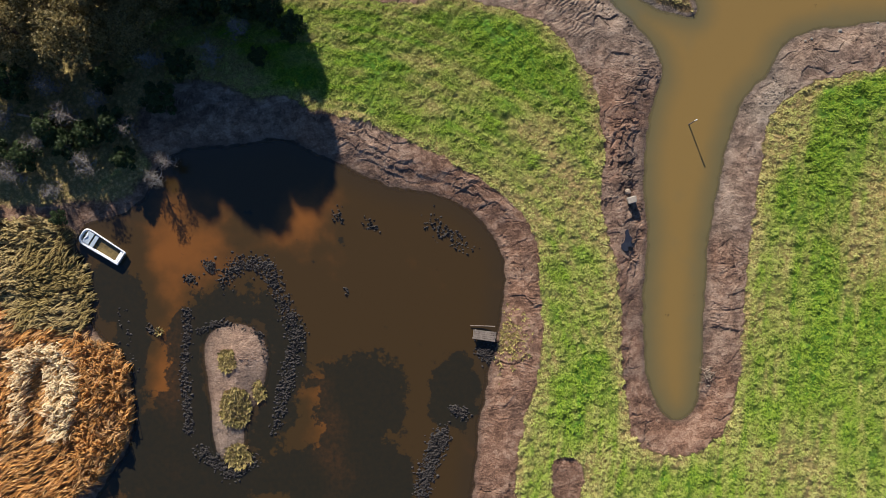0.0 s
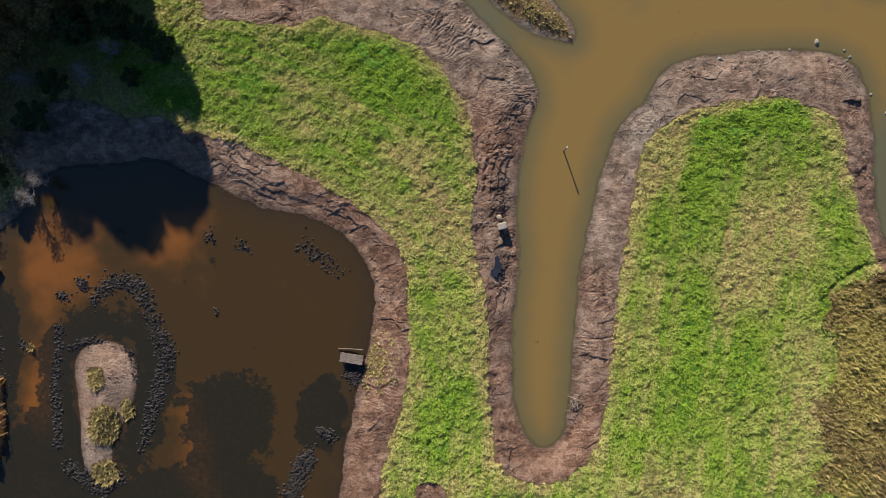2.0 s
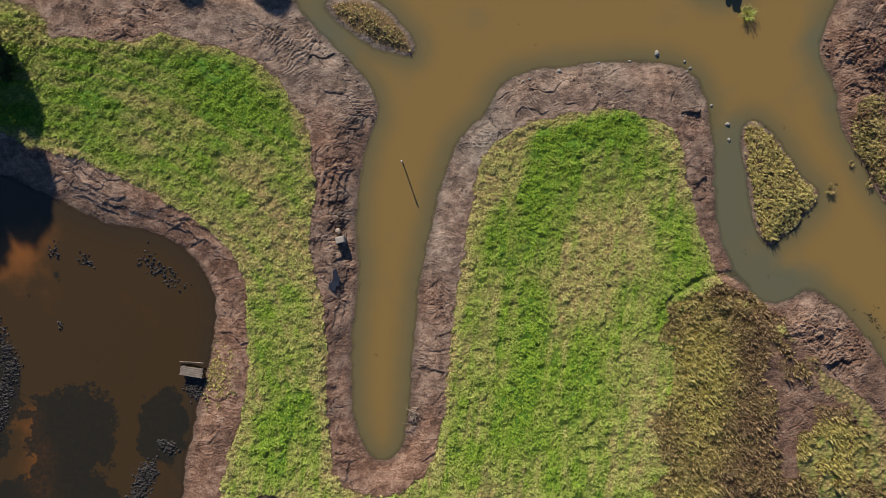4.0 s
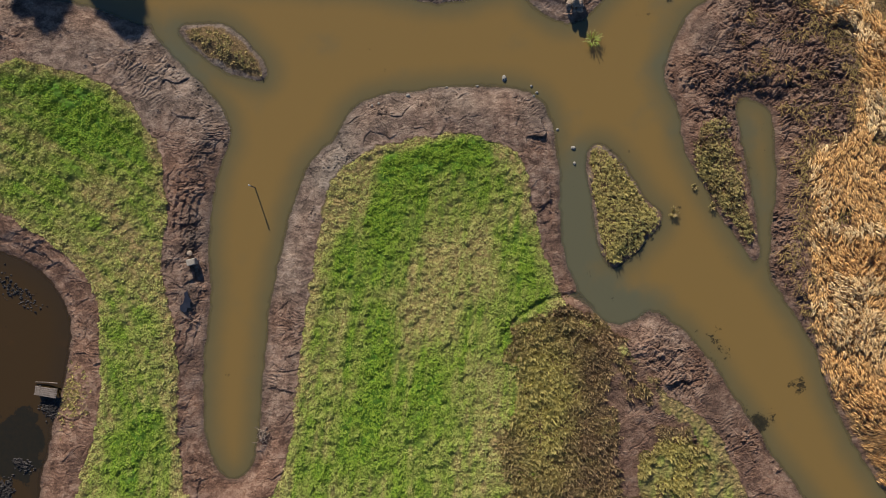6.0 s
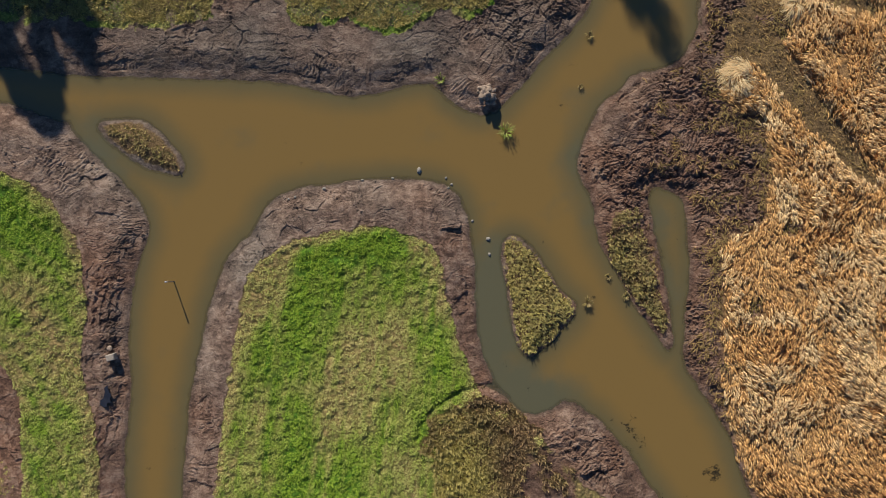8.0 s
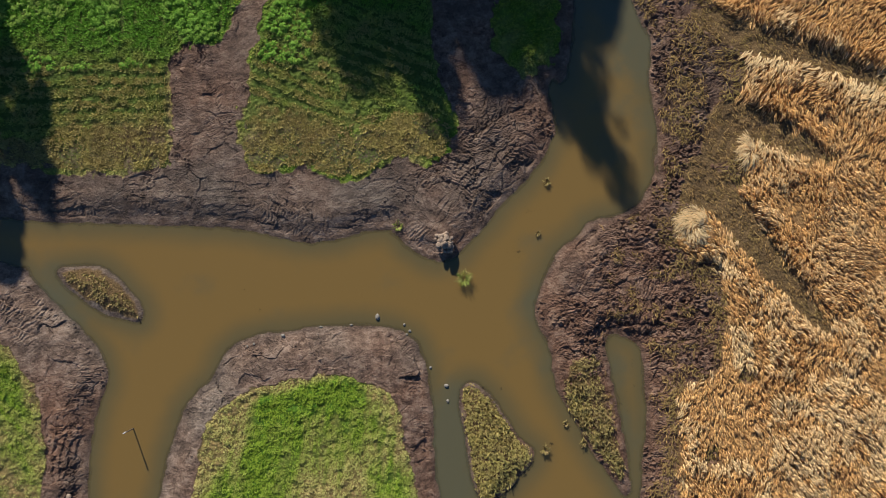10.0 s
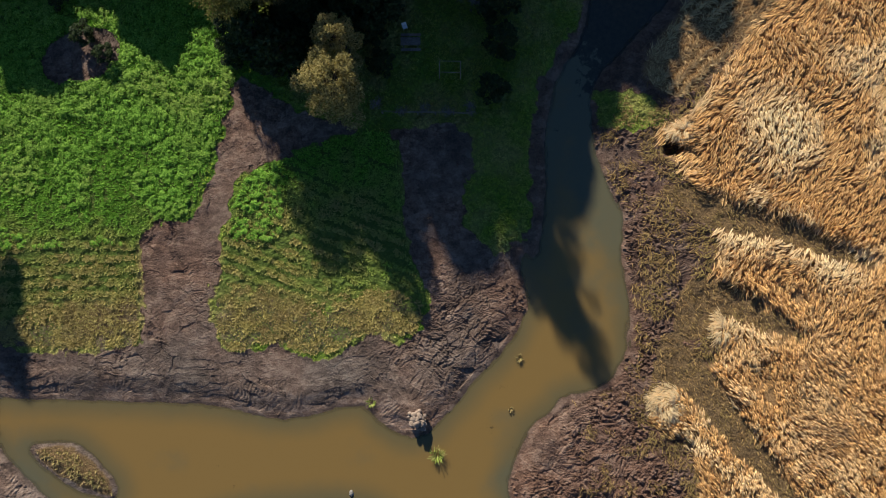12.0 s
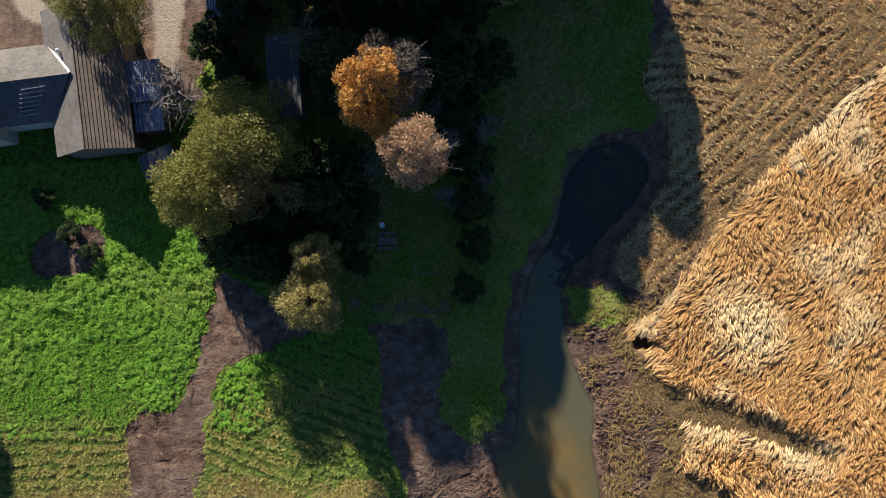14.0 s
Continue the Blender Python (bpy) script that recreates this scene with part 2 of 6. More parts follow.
def blade_material(name, dark, light, third):
    """Stems and blades: each one its own tone between two colours, tinted by the field."""
    m, n, bsdf = material(name, 0.75, 0.25)
    r = island_random(n)
    col = ramp(n, r, (0.05, dark), (0.95, light))
    col = mix(n, field(n, "tint"), col, ramp(n, r, (0.0, tuple(c * 0.7 for c in third)), (1.0, third)))
    n.links.new(col, bsdf.inputs["Base Color"])
    let_through(n, bsdf, col, 0.22)
    return m


def leaf_material(name, dark, light):
    m, n, bsdf = material(name, 0.6, 0.3)
    col = ramp(n, island_random(n), (0.0, dark), (1.0, light))
    n.links.new(col, bsdf.inputs["Base Color"])
    let_through(n, bsdf, col, 0.35)
    return m


def plain_material(name, dark, light, scale=6.0, roughness=0.8, specular=0.3, relief=0.3, metal=0.0):
    m, n, bsdf = material(name, roughness, specular)
    bsdf.inputs["Metallic"].default_value = metal
    a, b = noise_node(n, scale, 5, 0.65), noise_node(n, scale * 0.2, 3, 0.5)
    fac = calc(n, "ADD", calc(n, "MULTIPLY", a, 0.6), calc(n, "MULTIPLY", b, 0.4))
    n.links.new(ramp(n, fac, (0.33, dark), (0.67, light)), bsdf.inputs["Base Color"])
    bump(n, bsdf, a, relief, 0.02)
    return m


MAT_GROUND = ground_material()
MAT_CHANNEL = water_material("silty_water", (0.180, 0.114, 0.035), (0.112, 0.090, 0.040), (0.098, 0.092, 0.052))
MAT_POND = water_material("peaty_water", (0.043, 0.025, 0.008), (0.036, 0.023, 0.010), (0.150, 0.056, 0.012))
MAT_REED = blade_material("dry_reed", (0.30, 0.145, 0.050), (0.80, 0.47, 0.17), (0.96, 0.76, 0.43))
MAT_GRASS = blade_material("meadow_grass", (0.175, 0.275, 0.020), (0.285, 0.410, 0.040), (0.60, 0.51, 0.20))
MAT_WEED = blade_material("withered_weeds", (0.10, 0.062, 0.032), (0.36, 0.24, 0.12), (0.50, 0.42, 0.13))
MAT_BARK = plain_material("bark", (0.05, 0.035, 0.025), (0.15, 0.11, 0.08), 8, 0.9)
MAT_TWIG = plain_material("grey_twigs", (0.12, 0.10, 0.09), (0.28, 0.25, 0.23), 8, 0.9)


# ---- the lie of the land: outlines of water, turf and reed, in metres ----
NORTH_SHORE = [(-4.3, 34.9), (3.2, 33.7), (9.6, 32.8), (14.9, 32), (20.2, 31.8), (25.5, 31.5), (30.8, 31.1), (33.4, 30.9), (36.1, 30.1), (38.7, 29.5), (41.3, 29.5), (43.4, 30.1), (46.5, 30.6), (47.5, 29.9), (48.8, 28.4), (50.7, 27.4), (52.5, 27.5), (53.4, 28.2), (54.6, 29.6), (56, 31), (57.1, 32.5), (58.8, 34), (60.3, 35.5), (61.5, 37.4), (62.3, 39.2), (62, 41.1), (61.6, 42.7), (62.2, 44.5)]
RIVER_WEST = [(63.1, 43.1), (63.9, 46.3), (64.3, 49.5), (64.3, 53.8), (65.2, 59.1), (66.7, 61.5), (68.4, 64.4), (69.1, 68.2), (70.3, 70.6), (72.5, 72.1), (74.9, 72.4)]
RIVER_EAST = [(77, 71.2), (77.6, 68.9), (76, 66.3), (73.8, 64.2), (71.8, 62.1), (69.7, 60.1), (68.8, 58.5), (68.9, 55.2), (69.4, 52), (70.3, 49.8), (71.1, 47.4), (71, 49), (71.6, 46.3), (70.9, 43.8), (71.4, 41.1), (71.8, 38), (71.4, 35.4), (72, 33.4), (71.5, 38), (71.3, 34.3), (70, 32.3), (67.9, 30.9)]
SPIT_SHORE = [(65.3, 30.8), (64.3, 29.4), (62.3, 28.2), (61.3, 26), (60, 23.6), (60, 21.6), (61.3, 19.2), (61.4, 16.4), (62.3, 14.3), (63.8, 11.6), (64.8, 9.6), (66.2, 7.5), (67.2, 6), (67.6, 5.3), (68.1, 6), (68, 8.1), (67.6, 11.2), (67.1, 13.7), (66.7, 16.3), (66.2, 18.4), (66.3, 20.2), (67.7, 20.3), (69.5, 19.1), (69.8, 16.3), (69.9, 13.2), (69.5, 10.1), (69.1, 7.1)]
EAST_SHORE = [(69.4, 10.4), (69.3, 7.4), (68.9, 4.3), (70.1, 2.3), (71.9, -0.3), (73.1, -2.9), (73.8, -5.9), (75.2, -8.9), (76.7, -12.1), (79.3, -16), (83, -21)]
SOUTH_SHORE = [(75.1, -20.9), (71.4, -15.4), (68.7, -11.9), (67.4, -9.4), (65.5, -6.7), (63.8, -3.8), (62.4, -2.1), (60.9, -0.4), (58.3, 1.2), (57.3, 0.3), (55.7, -0.2), (54.2, 0.1), (52.7, 1.6), (51.5, 3.2), (50.6, 6.3), (50.2, 9.4), (50.3, 13), (49.9, 16.6), (49.5, 18.7), (48.7, 20.3), (46.6, 21.4), (44, 21.6), (40.9, 21.6), (37.8, 21.4), (34.7, 21), (32.6, 20.5), (31.1, 19.3), (30.3, 17.2), (28.3, 15.7), (27, 13.7)]
CHANNEL = [(25.8, 10.1), (25.3, 7.3), (24.5, 4.7), (24, 2), (23.6, -1.8), (23.3, -5.3), (23, -8.8), (22.7, -11.3), (22, -13.1), (20.4, -13.9), (19, -12.9), (18.2, -11.3), (17.8, -8.8), (17.7, -5.8), (17.8, -2.8), (18.1, 0.2), (18.6, 3.4), (18.3, 5.3), (18.2, 7.3), (18.5, 10.6), (18.8, 12.9), (19.6, 15.5), (20.4, 17.3)]
WEST_SHORE = [(20, 18.8), (19.1, 20.6), (17.6, 22.4), (15.3, 24.5), (13.8, 26.1), (12.8, 27.7), (12.9, 27.5), (10.7, 28.2), (6.4, 29.9), (1.1, 30.6), (-4.3, 31)]
POND_EAST = [(-13.8, 12.6), (-11.6, 11.4), (-8.9, 10.1), (-6.4, 8.7), (-3.9, 7.7), (-1.4, 7.3), (1.1, 6.6), (3.6, 4.8), (5.3, 2.4), (5.8, -0), (5.5, -2.5), (5.1, -4.5), (4.6, -7), (3.8, -10), (3.2, -12.9), (2.7, -15.9), (2.3, -19.9), (1.8, -23.7), (0.9, -28.6)]
POND_WEST = [(-36.1, -27.3), (-32.1, -21.2), (-30.4, -18.3), (-28.4, -15.7), (-27.2, -12.5), (-27.5, -9.1), (-28.3, -6.6), (-30.7, -5), (-31.6, -0.5), (-32.4, 3.2), (-31.6, 5.4), (-29, 5.6), (-26.8, 6.6), (-25.8, 8.1), (-24.9, 10.6), (-22.3, 11.9), (-17.8, 11.9)]
GRASS_WEST = [(-23.4, 22.7), (-17.5, 23.1), (-10.4, 25), (-1.7, 23.7), (0.6, 24.8), (4.7, 23.7), (8.3, 22.9), (10.9, 21), (12.5, 18.9), (13.9, 16.8), (14.5, 14.3), (14.7, 10.9), (14.4, 8.3), (14.1, 5.8), (14.7, 3.3), (15.1, 0.8), (15.6, -2.2), (15.8, -6.7), (15.8, -10.6), (16.1, -14.1), (16.4, -14.9), (17.3, -16.2), (20.5, -16.9), (23, -16.1), (24.6, -14.4), (25.7, -11.5), (26.2, -9), (26.4, -12.5), (26.8, -16.5), (26.2, -29.1), (5.3, -28.4), (5.8, -19.8), (6.3, -15.8), (7, -12.9), (7.9, -10.5), (8.7, -7.1), (8.9, -4.1), (8.6, -1.1), (8.5, 2.4), (7.8, 4.4), (6.1, 6.1), (4.1, 7.9), (1.7, 9.5), (-0.8, 10.8), (-3.7, 12.4), (-6.7, 13.5), (-10.7, 14.4), (-13.6, 15.9)]
GRASS_MID = [(33.8, 16.1), (36, 16.7), (38.5, 17.1), (41.5, 17.3), (44, 16.7), (46.9, 15.4), (47.4, 12.5), (48.2, 8.5), (49, 5.5), (50.1, 2.5), (50.9, 1), (52.4, 0.7), (56.1, -1.9), (58.5, -5.4), (62.9, -8.5), (64.8, -11.6), (68.9, -20.5), (25.7, -29.1), (23.7, -18.8), (24.4, -15.1), (25.8, -12.7), (26.1, -8.7), (26.6, -4.8), (27.1, -1.3), (27.4, 2.2), (28.2, 5.7), (28.7, 8.7), (29.1, 12.1), (30.4, 13.9), (32.2, 15.3)]
WEEDS = [(46.3, 0.3), (48.6, 0.8), (51.1, 1.4), (53.1, 0.2), (56.1, -2.4), (59.4, -6.9), (62.8, -11), (65.1, -15.5), (66.4, -20.4), (45, -20.1), (44.6, -15.1), (45.7, -11.2), (46.1, -7.2), (45.9, -3.1)]
GRASS_FIELD = [(35.7, 58.6), (34.9, 57), (34.1, 54.4), (32.9, 51.3), (31.7, 48.2), (26.6, 47.3), (26.8, 43.7), (26.7, 39.5), (26.9, 36.2), (20.9, 36.2), (14.1, 36.9), (6.2, 37.6), (-1.7, 40.4), (-0.7, 79.3), (20.5, 79.5), (36.3, 78.9), (37.5, 67.3)]
GRASS_TRI = [(34.3, 46.6), (35.4, 49.7), (37.1, 52.8), (39.2, 53.1), (43.9, 55.1), (50.8, 56.4), (51.1, 51.2), (51.2, 46), (52.8, 40.8), (52.9, 38.2), (51.6, 36.2), (47.5, 37.2), (45.4, 35.6), (42.3, 34.8), (38.7, 36.6), (35.5, 35.4), (33.5, 36.7), (33.2, 40.4), (34.1, 43.5)]
GRASS_RIVER = [(58.2, 56.2), (57.5, 52), (56.6, 48.8), (57.3, 45.6), (59.9, 44.2), (62.1, 44.9), (63, 48.6), (62.9, 53.9), (63.9, 59.2), (65.9, 62.4), (67.8, 65), (68.7, 68.7), (69.9, 71.3), (72.6, 72.8), (75.3, 73.5), (77.4, 73.1), (79.1, 75.7), (77.7, 82.2), (78, 89.7), (50.8, 90.8), (37.8, 90.2), (33.5, 73.7), (35.8, 60.2), (47.4, 55.5)]
REEDS_N = [(99.7, 78.7), (96, 75.6), (90.6, 71.3), (85.6, 66.4), (81.8, 61.8), (79, 58.2), (77.6, 56.4), (75.1, 55.6), (74.5, 53.5), (76.6, 51.3), (78.2, 49.2), (79.9, 45.1), (79.6, 42), (78.1, 40.5), (78.8, 37.9), (79.5, 34.8), (78.9, 33.3), (76.3, 32.6), (73.6, 30.3), (72.5, 27.8), (75, 26.7)]
REEDS_S = [(74.7, 26.4), (77.1, 24.8), (77.3, 21.3), (76, 16.2), (72.3, 15.5), (72.6, 11.2), (71.9, 7.2), (73, 2), (71.9, 4.3), (72.4, 0.3), (73.9, -5.2), (76.2, -10.2), (78.5, -14.2), (82.1, -20.7), (99.1, -20.9), (104.1, 78.3), (112.3, 88.8)]
STRIP_A = [(74.3, 49.6), (76.9, 49.8), (82, 48.1), (87, 46.4), (92, 43.6), (94.2, 41.5), (91, 42.1), (85.9, 44.3), (81.3, 45), (77.3, 46.7)]
STRIP_B = [(76.1, 41.1), (79.7, 41.5), (83.7, 38.8), (87.9, 35.3), (86.6, 35.1), (83.1, 36.5), (79.5, 37.9), (77.4, 35.4), (75.3, 34.9)]
STRIP_C = [(74.4, 36.7), (76.9, 35.1), (79.4, 31.4), (83.2, 25.7), (87.1, 19.3), (84.1, 21.2), (79.7, 26.3), (76.8, 30.5), (74.3, 32.1), (73, 31.6)]
REEDS_SW = [(-36.5, -4.3), (-34, -3.6), (-31.1, -4.9), (-28.5, -5.5), (-27.4, -8), (-27, -11.4), (-28.1, -15.2), (-30.8, -17.8), (-33.7, -19.4), (-41.4, -26.8), (-57.6, -26.3), (-57.7, -2.2), (-43.2, 1.3), (-38.4, -0.8)]
TALL_SW = [(-52.9, 8.9), (-38.3, 5.1), (-35.4, 6), (-33, 5.7), (-31, 2.9), (-30.3, -0.1), (-30.9, -4.5), (-35.5, -3.8), (-38.4, -4.7), (-52.9, -4.3)]
STUBBLE = [(77.4, 56.8), (72.6, 59.8), (75.4, 63.6), (78.4, 67.0), (79.4, 70), (78.7, 74.2), (76.5, 77.4), (78.2, 81.1), (80.5, 85.3), (81.7, 89.5), (107, 88.5), (106.8, 82.7), (99.7, 78.7), (96, 75.6), (90.6, 71.3), (85.6, 66.4), (81.8, 61.8)]
MUD_EAST_GRASS = [(68.9, 58.8), (71.6, 59), (76.3, 56.7), (74.9, 54.9), (72, 54.9), (69.1, 55.3)]
ISLET = [(-20.2, -4.4), (-17.9, -3.9), (-16.2, -4.9), (-15.5, -6.4), (-15.7, -8.9), (-16.5, -10.9), (-17.5, -12.3), (-17.8, -13.8), (-17.7, -15.3), (-19.1, -16.3), (-20, -15.4), (-20.4, -13.7), (-20.5, -10.7), (-20.9, -7.8), (-21.1, -5.8)]
ISLE_A = [(15.4, 27.5), (16.8, 27.8), (19.2, 27.9), (20.5, 27.4), (22.1, 25.9), (23.5, 24.3), (23.8, 23.3), (23.4, 22.3), (22, 22.8), (19.9, 23.4), (18.1, 24.7), (16.4, 26.1)]
ISLE_B = [(53.4, 16.2), (54.6, 15.9), (55.8, 14.7), (56.8, 13.1), (57.8, 11.3), (59.6, 9.7), (59.1, 8.5), (58, 7.5), (57.2, 6.5), (55.9, 5.7), (55, 4.9), (54.1, 6.2), (53.6, 7.8), (53.4, 10.4), (52.9, 13.2), (52.7, 15)]
POOLSPIT_GRASS = [(62.2, 17), (63.8, 18.5), (65.6, 18.4), (66, 15.9), (66.7, 12.3), (67.6, 8.8), (67.5, 6.2), (66.1, 8.3), (64.1, 10.8), (62.6, 13.4)]
BANK_PATCH = [(21.9, 66.6), (25.7, 65.9), (25, 61.6), (18.5, 60.8), (17.7, 64)]
CHANNEL_SYSTEM = NORTH_SHORE + RIVER_WEST + RIVER_EAST + SPIT_SHORE + EAST_SHORE + SOUTH_SHORE + CHANNEL + WEST_SHORE
POND = POND_EAST + POND_WEST
REEDS = REEDS_N + REEDS_S
YARD = [(17, 85.5), (23.5, 85.5), (23.5, 96), (17, 96)]
MARSH = [(-46, 6), (-32.5, 6), (-26, 7), (-21, 15), (-12, 15), (-8, 20), (-9, 30), (-46, 30)]
DUG_PATCH = [(9.2, -16.2), (11.9, -16.4), (12.0, -20.5), (9.0, -20.5)]
# hollows torn into the reed bed: middle and half widths
RUTS = (50.6, -4.0)
HOLLOWS = [(76.2, 53.2, 1.3, 1.2), (75.3, 25.6, 2.2, 1.6), (78.8, 16.2, 1.3, 1.0), (75.4, 9.3, 1.0, 1.4), (78.3, 38.4, 1.3, 2.2), (78.5, 44.6, 1.6, 1.2), (78.9, 33.8, 0.9, 0.8)]
DRIVE = [(29.5, 95), (35, 95), (33.5, 86), (33, 80), (31.5, 77), (30.5, 80), (31, 86)]


def ragged(x, y, size, amount, seed):
    return amount * fbm(x / size, y / size, seed, 3)


def mown_rows(x, y):
    """Swaths that bend round the head of the river: distance across the rows."""
    u = (x - 76) * 0.62 - (y - 62) * 0.785
    bend = np.hypot(x - 80, y - 66) - 8
    return np.where(u > -6, u, -bend)


def swath(x, y):
    ridge = np.cos(mown_rows(x, y) * 2 * np.pi / 1.15 + 2.2 * fbm(x / 5, y / 5, 71, 3))
    return ridge * np.clip(0.55 + 0.9 * fbm(x / 3.5, y / 3.5, 74, 2), 0.1, 1.0) + 0.9 * fbm(x / 0.8, y / 0.8, 75, 2)


def survey(x, y):
    """Height and cover of the ground at flat arrays of places."""
    wob = ragged(x, y, 1.3, 0.35, 3)
    chan = inside(x, y, CHANNEL_SYSTEM, 5.0, 1) + ragged(x, y, 0.9, 0.22, 5)
    for isle in (ISLE_A, ISLE_B):
        chan = np.minimum(chan, -inside(x, y, isle, 5.0) + ragged(x, y, 0.7, 0.15, 6))
    pond = inside(x, y, POND, 5.0) + ragged(x, y, 0.9, 0.25, 7)
    pond = np.minimum(pond, -inside(x, y, ISLET, 5.0))
    wet = np.maximum(chan, pond)
    grass = np.zeros_like(x)
    deep = np.zeros_like(x)
    for outline in (GRASS_WEST, GRASS_MID, GRASS_FIELD, GRASS_TRI, GRASS_RIVER, MUD_EAST_GRASS):
        into = inside(x, y, outline)
        deep = np.maximum(deep, into)
        into = into + 0.9 * fbm(x / 1.3, y / 1.3, 45, 3) * step(y, 33, 35)
        grass = np.maximum(grass, step(into + wob + ragged(x, y, 0.5, 0.3, 4), -0.3, 0.3))
    marsh = step(inside(x, y, MARSH) + 2 * wob, -0.5, 1.5) * (1 - step(blob(x, y, -20.5, 12.5, 7, 5.5, -20), 0.0, 0.3))
    grass = np.maximum(grass, 0.75 * marsh)
    isles = np.maximum(inside(x, y, ISLE_A), inside(x, y, ISLE_B))
    weed = step(inside(x, y, WEEDS) + 5 * wob + 2.0 * fbm(x / 3, y / 3, 27, 2), -1.5, 2.0)
    weed = np.maximum(weed, 0.8 * step(isles + wob, 0.0, 0.5))
    weed = np.maximum(weed, 0.7 * step(inside(x, y, POOLSPIT_GRASS) + wob, -0.2, 0.5))
    weed = np.maximum(weed, step(inside(x, y, TALL_SW) + wob, -0.3, 0.5))
    weed = weed * (1 - 0.75 * step(blob(x, y, 60, -9, 9, 13), 0.1, 0.4) * step(fbm(x / 1.6, y / 1.6, 47, 3), -0.3, 0.1))
    stubble = step(inside(x, y, STUBBLE) + wob, -0.3, 0.5)
    strips = np.maximum(np.maximum(inside(x, y, STRIP_A), inside(x, y, STRIP_B)), inside(x, y, STRIP_C))
    weed = np.maximum(weed, step(strips + wob, -0.4, 0.2))
    reed = step(np.maximum(inside(x, y, REEDS, 4.0, 1), inside(x, y, REEDS_SW)) + wob, -0.2, 0.3)
    reed = reed * (1 - step(strips + wob, -0.2, 0.2))
    for cx, cy, rx, ry in HOLLOWS:
        reed = reed * (1 - step(blob(x, y, cx, cy, rx, ry) * (1 + 1.2 * fbm(x / 0.7, y / 0.7, 43, 2)), 0.15, 0.4))
    churned = step(inside(x, y, WEEDS) + 3 * wob, -1.0, 1.0) * step(blob(x, y, 58.5, -7, 9.5, 12), 0.05, 0.3) * (1 - step(blob(x, y, 60.5, -14, 4.5, 3.5), 0.05, 0.3))
    grass = grass * (1 - churned)
    bed = np.maximum(inside(x, y, BANK_PATCH), inside(x, y, DUG_PATCH))
    grass = grass * (1 - step(bed + wob, -0.2, 0.3))
    sand = np.maximum(step(inside(x, y, DRIVE) + wob, -0.2, 0.3), step(inside(x, y, YARD), -0.2, 0.2))
    out_y = step(np.abs(y - 35), 58, 64)
    far = np.clip(step(x, 108, 114) + step(-x, 45, 52) + out_y, 0, 1)
    grass = np.maximum(grass * (1 - far), far * (1 - reed))
    rank = np.maximum(inside(x, y, GRASS_FIELD), inside(x, y, GRASS_TRI))
    rank = step(rank, 0, 0.5)
    thin = step(-y + 2.0 * wob + 2.2 * fbm(x / 2.5, y / 2.5, 28, 3), -42.4, -39.0) * rank
    grass = grass * (1 - 0.5 * thin)
    dug = weed * step(blob(x, y, 59.5, -8.5, 10.5, 12.5), 0.0, 0.25) * (0.55 + 0.45 * step(x, 50, 55))
    cover = np.maximum(np.maximum(grass, weed), np.maximum(reed, sand))
    # height: flat meadow, mud banks that fall to the water, a bed below it
    dry = np.clip(-wet, 0, 5)
    up = step(dry, 0.0, 2.6) * 0.62 + 0.07 * np.clip(dry / 0.25, 0, 1)
    z = WATER + np.where(wet > 0, -0.45 * step(wet, 0, 1.2) - 0.8 * step(wet, 0.6, 3.5), up)
    z = z + np.where(pond > 0, 0.25 * step(pond, 0.3, 2.0), 0)
    cover = np.maximum(cover, stubble)
    bare = np.clip(1 - cover, 0, 1) * step(dry, 0.1, 0.8)
    turned = 0.7 * blob(x, y, 72, 25, 12, 40) + 0.5 * blob(x, y, 60, -3, 14, 16) + 0.6 * blob(x, y, 57, 36, 9, 8) + 0.5 * blob(x, y, 17, 10, 3, 14)
    rough = np.clip(0.32 + 0.55 * fbm(x / 4, y / 4, 18, 2) + turned, 0.12, 1.3)
    rough = rough * (1 - step(inside(x, y, ISLET), -1.5, 0.0))
    z = z + 0.06 * bare * rough * fbm(x / 1.1, y / 1.1, 11, 2) + 0.12 * fbm(x / 9, y / 9, 15, 2) * step(dry, 1, 4)
    z = z + grass * (1 - far) * step(dry, 0.3, 1.5) * (0.19 * fbm(x / 0.5, y / 0.5, 13, 3) + 0.05)
    z = z + np.maximum(weed, reed) * 0.12 * fbm(x / 0.8, y / 0.8, 14, 3) * step(dry, 0.1, 1)
    for k, (cx, cy, rx, ry) in enumerate(HOLLOWS):
        z = z - (1.5 if k == 0 else 0.25) * step(blob(x, y, cx, cy, rx, ry), 0.0, 0.6)
    rut = np.abs(np.hypot(x - RUTS[0], (y - RUTS[1]) * 0.95) - 4.6)
    z = z - 0.22 * np.exp(-((np.minimum(rut, np.abs(rut - 1.6)) / 0.28) ** 2)) * step(y, RUTS[1] + 0.5, RUTS[1] + 3) * step(-x, -RUTS[0] - 4.5, -RUTS[0] - 2)
    z = z + stubble * 0.16 * swath(x, y)
    # tone
    lush = 0.46 + 0.55 * fbm(x / 6, y / 6, 21, 3)
    lush = lush + 0.95 * blob(x, y, 39.6, 15.6, 7.5, 2.6, 12) + 0.5 * blob(x, y, 33, -4, 3, 14, -5) + 0.7 * blob(x, y, 8.0, 18.6, 6, 5, -35) + 0.45 * blob(x, y, 12.4, -10, 2.8, 6) - 0.4 * blob(x, y, 39.4, 5.4, 2.4, 9, -6) - 0.45 * blob(x, y, 44, -8, 2.8, 8)
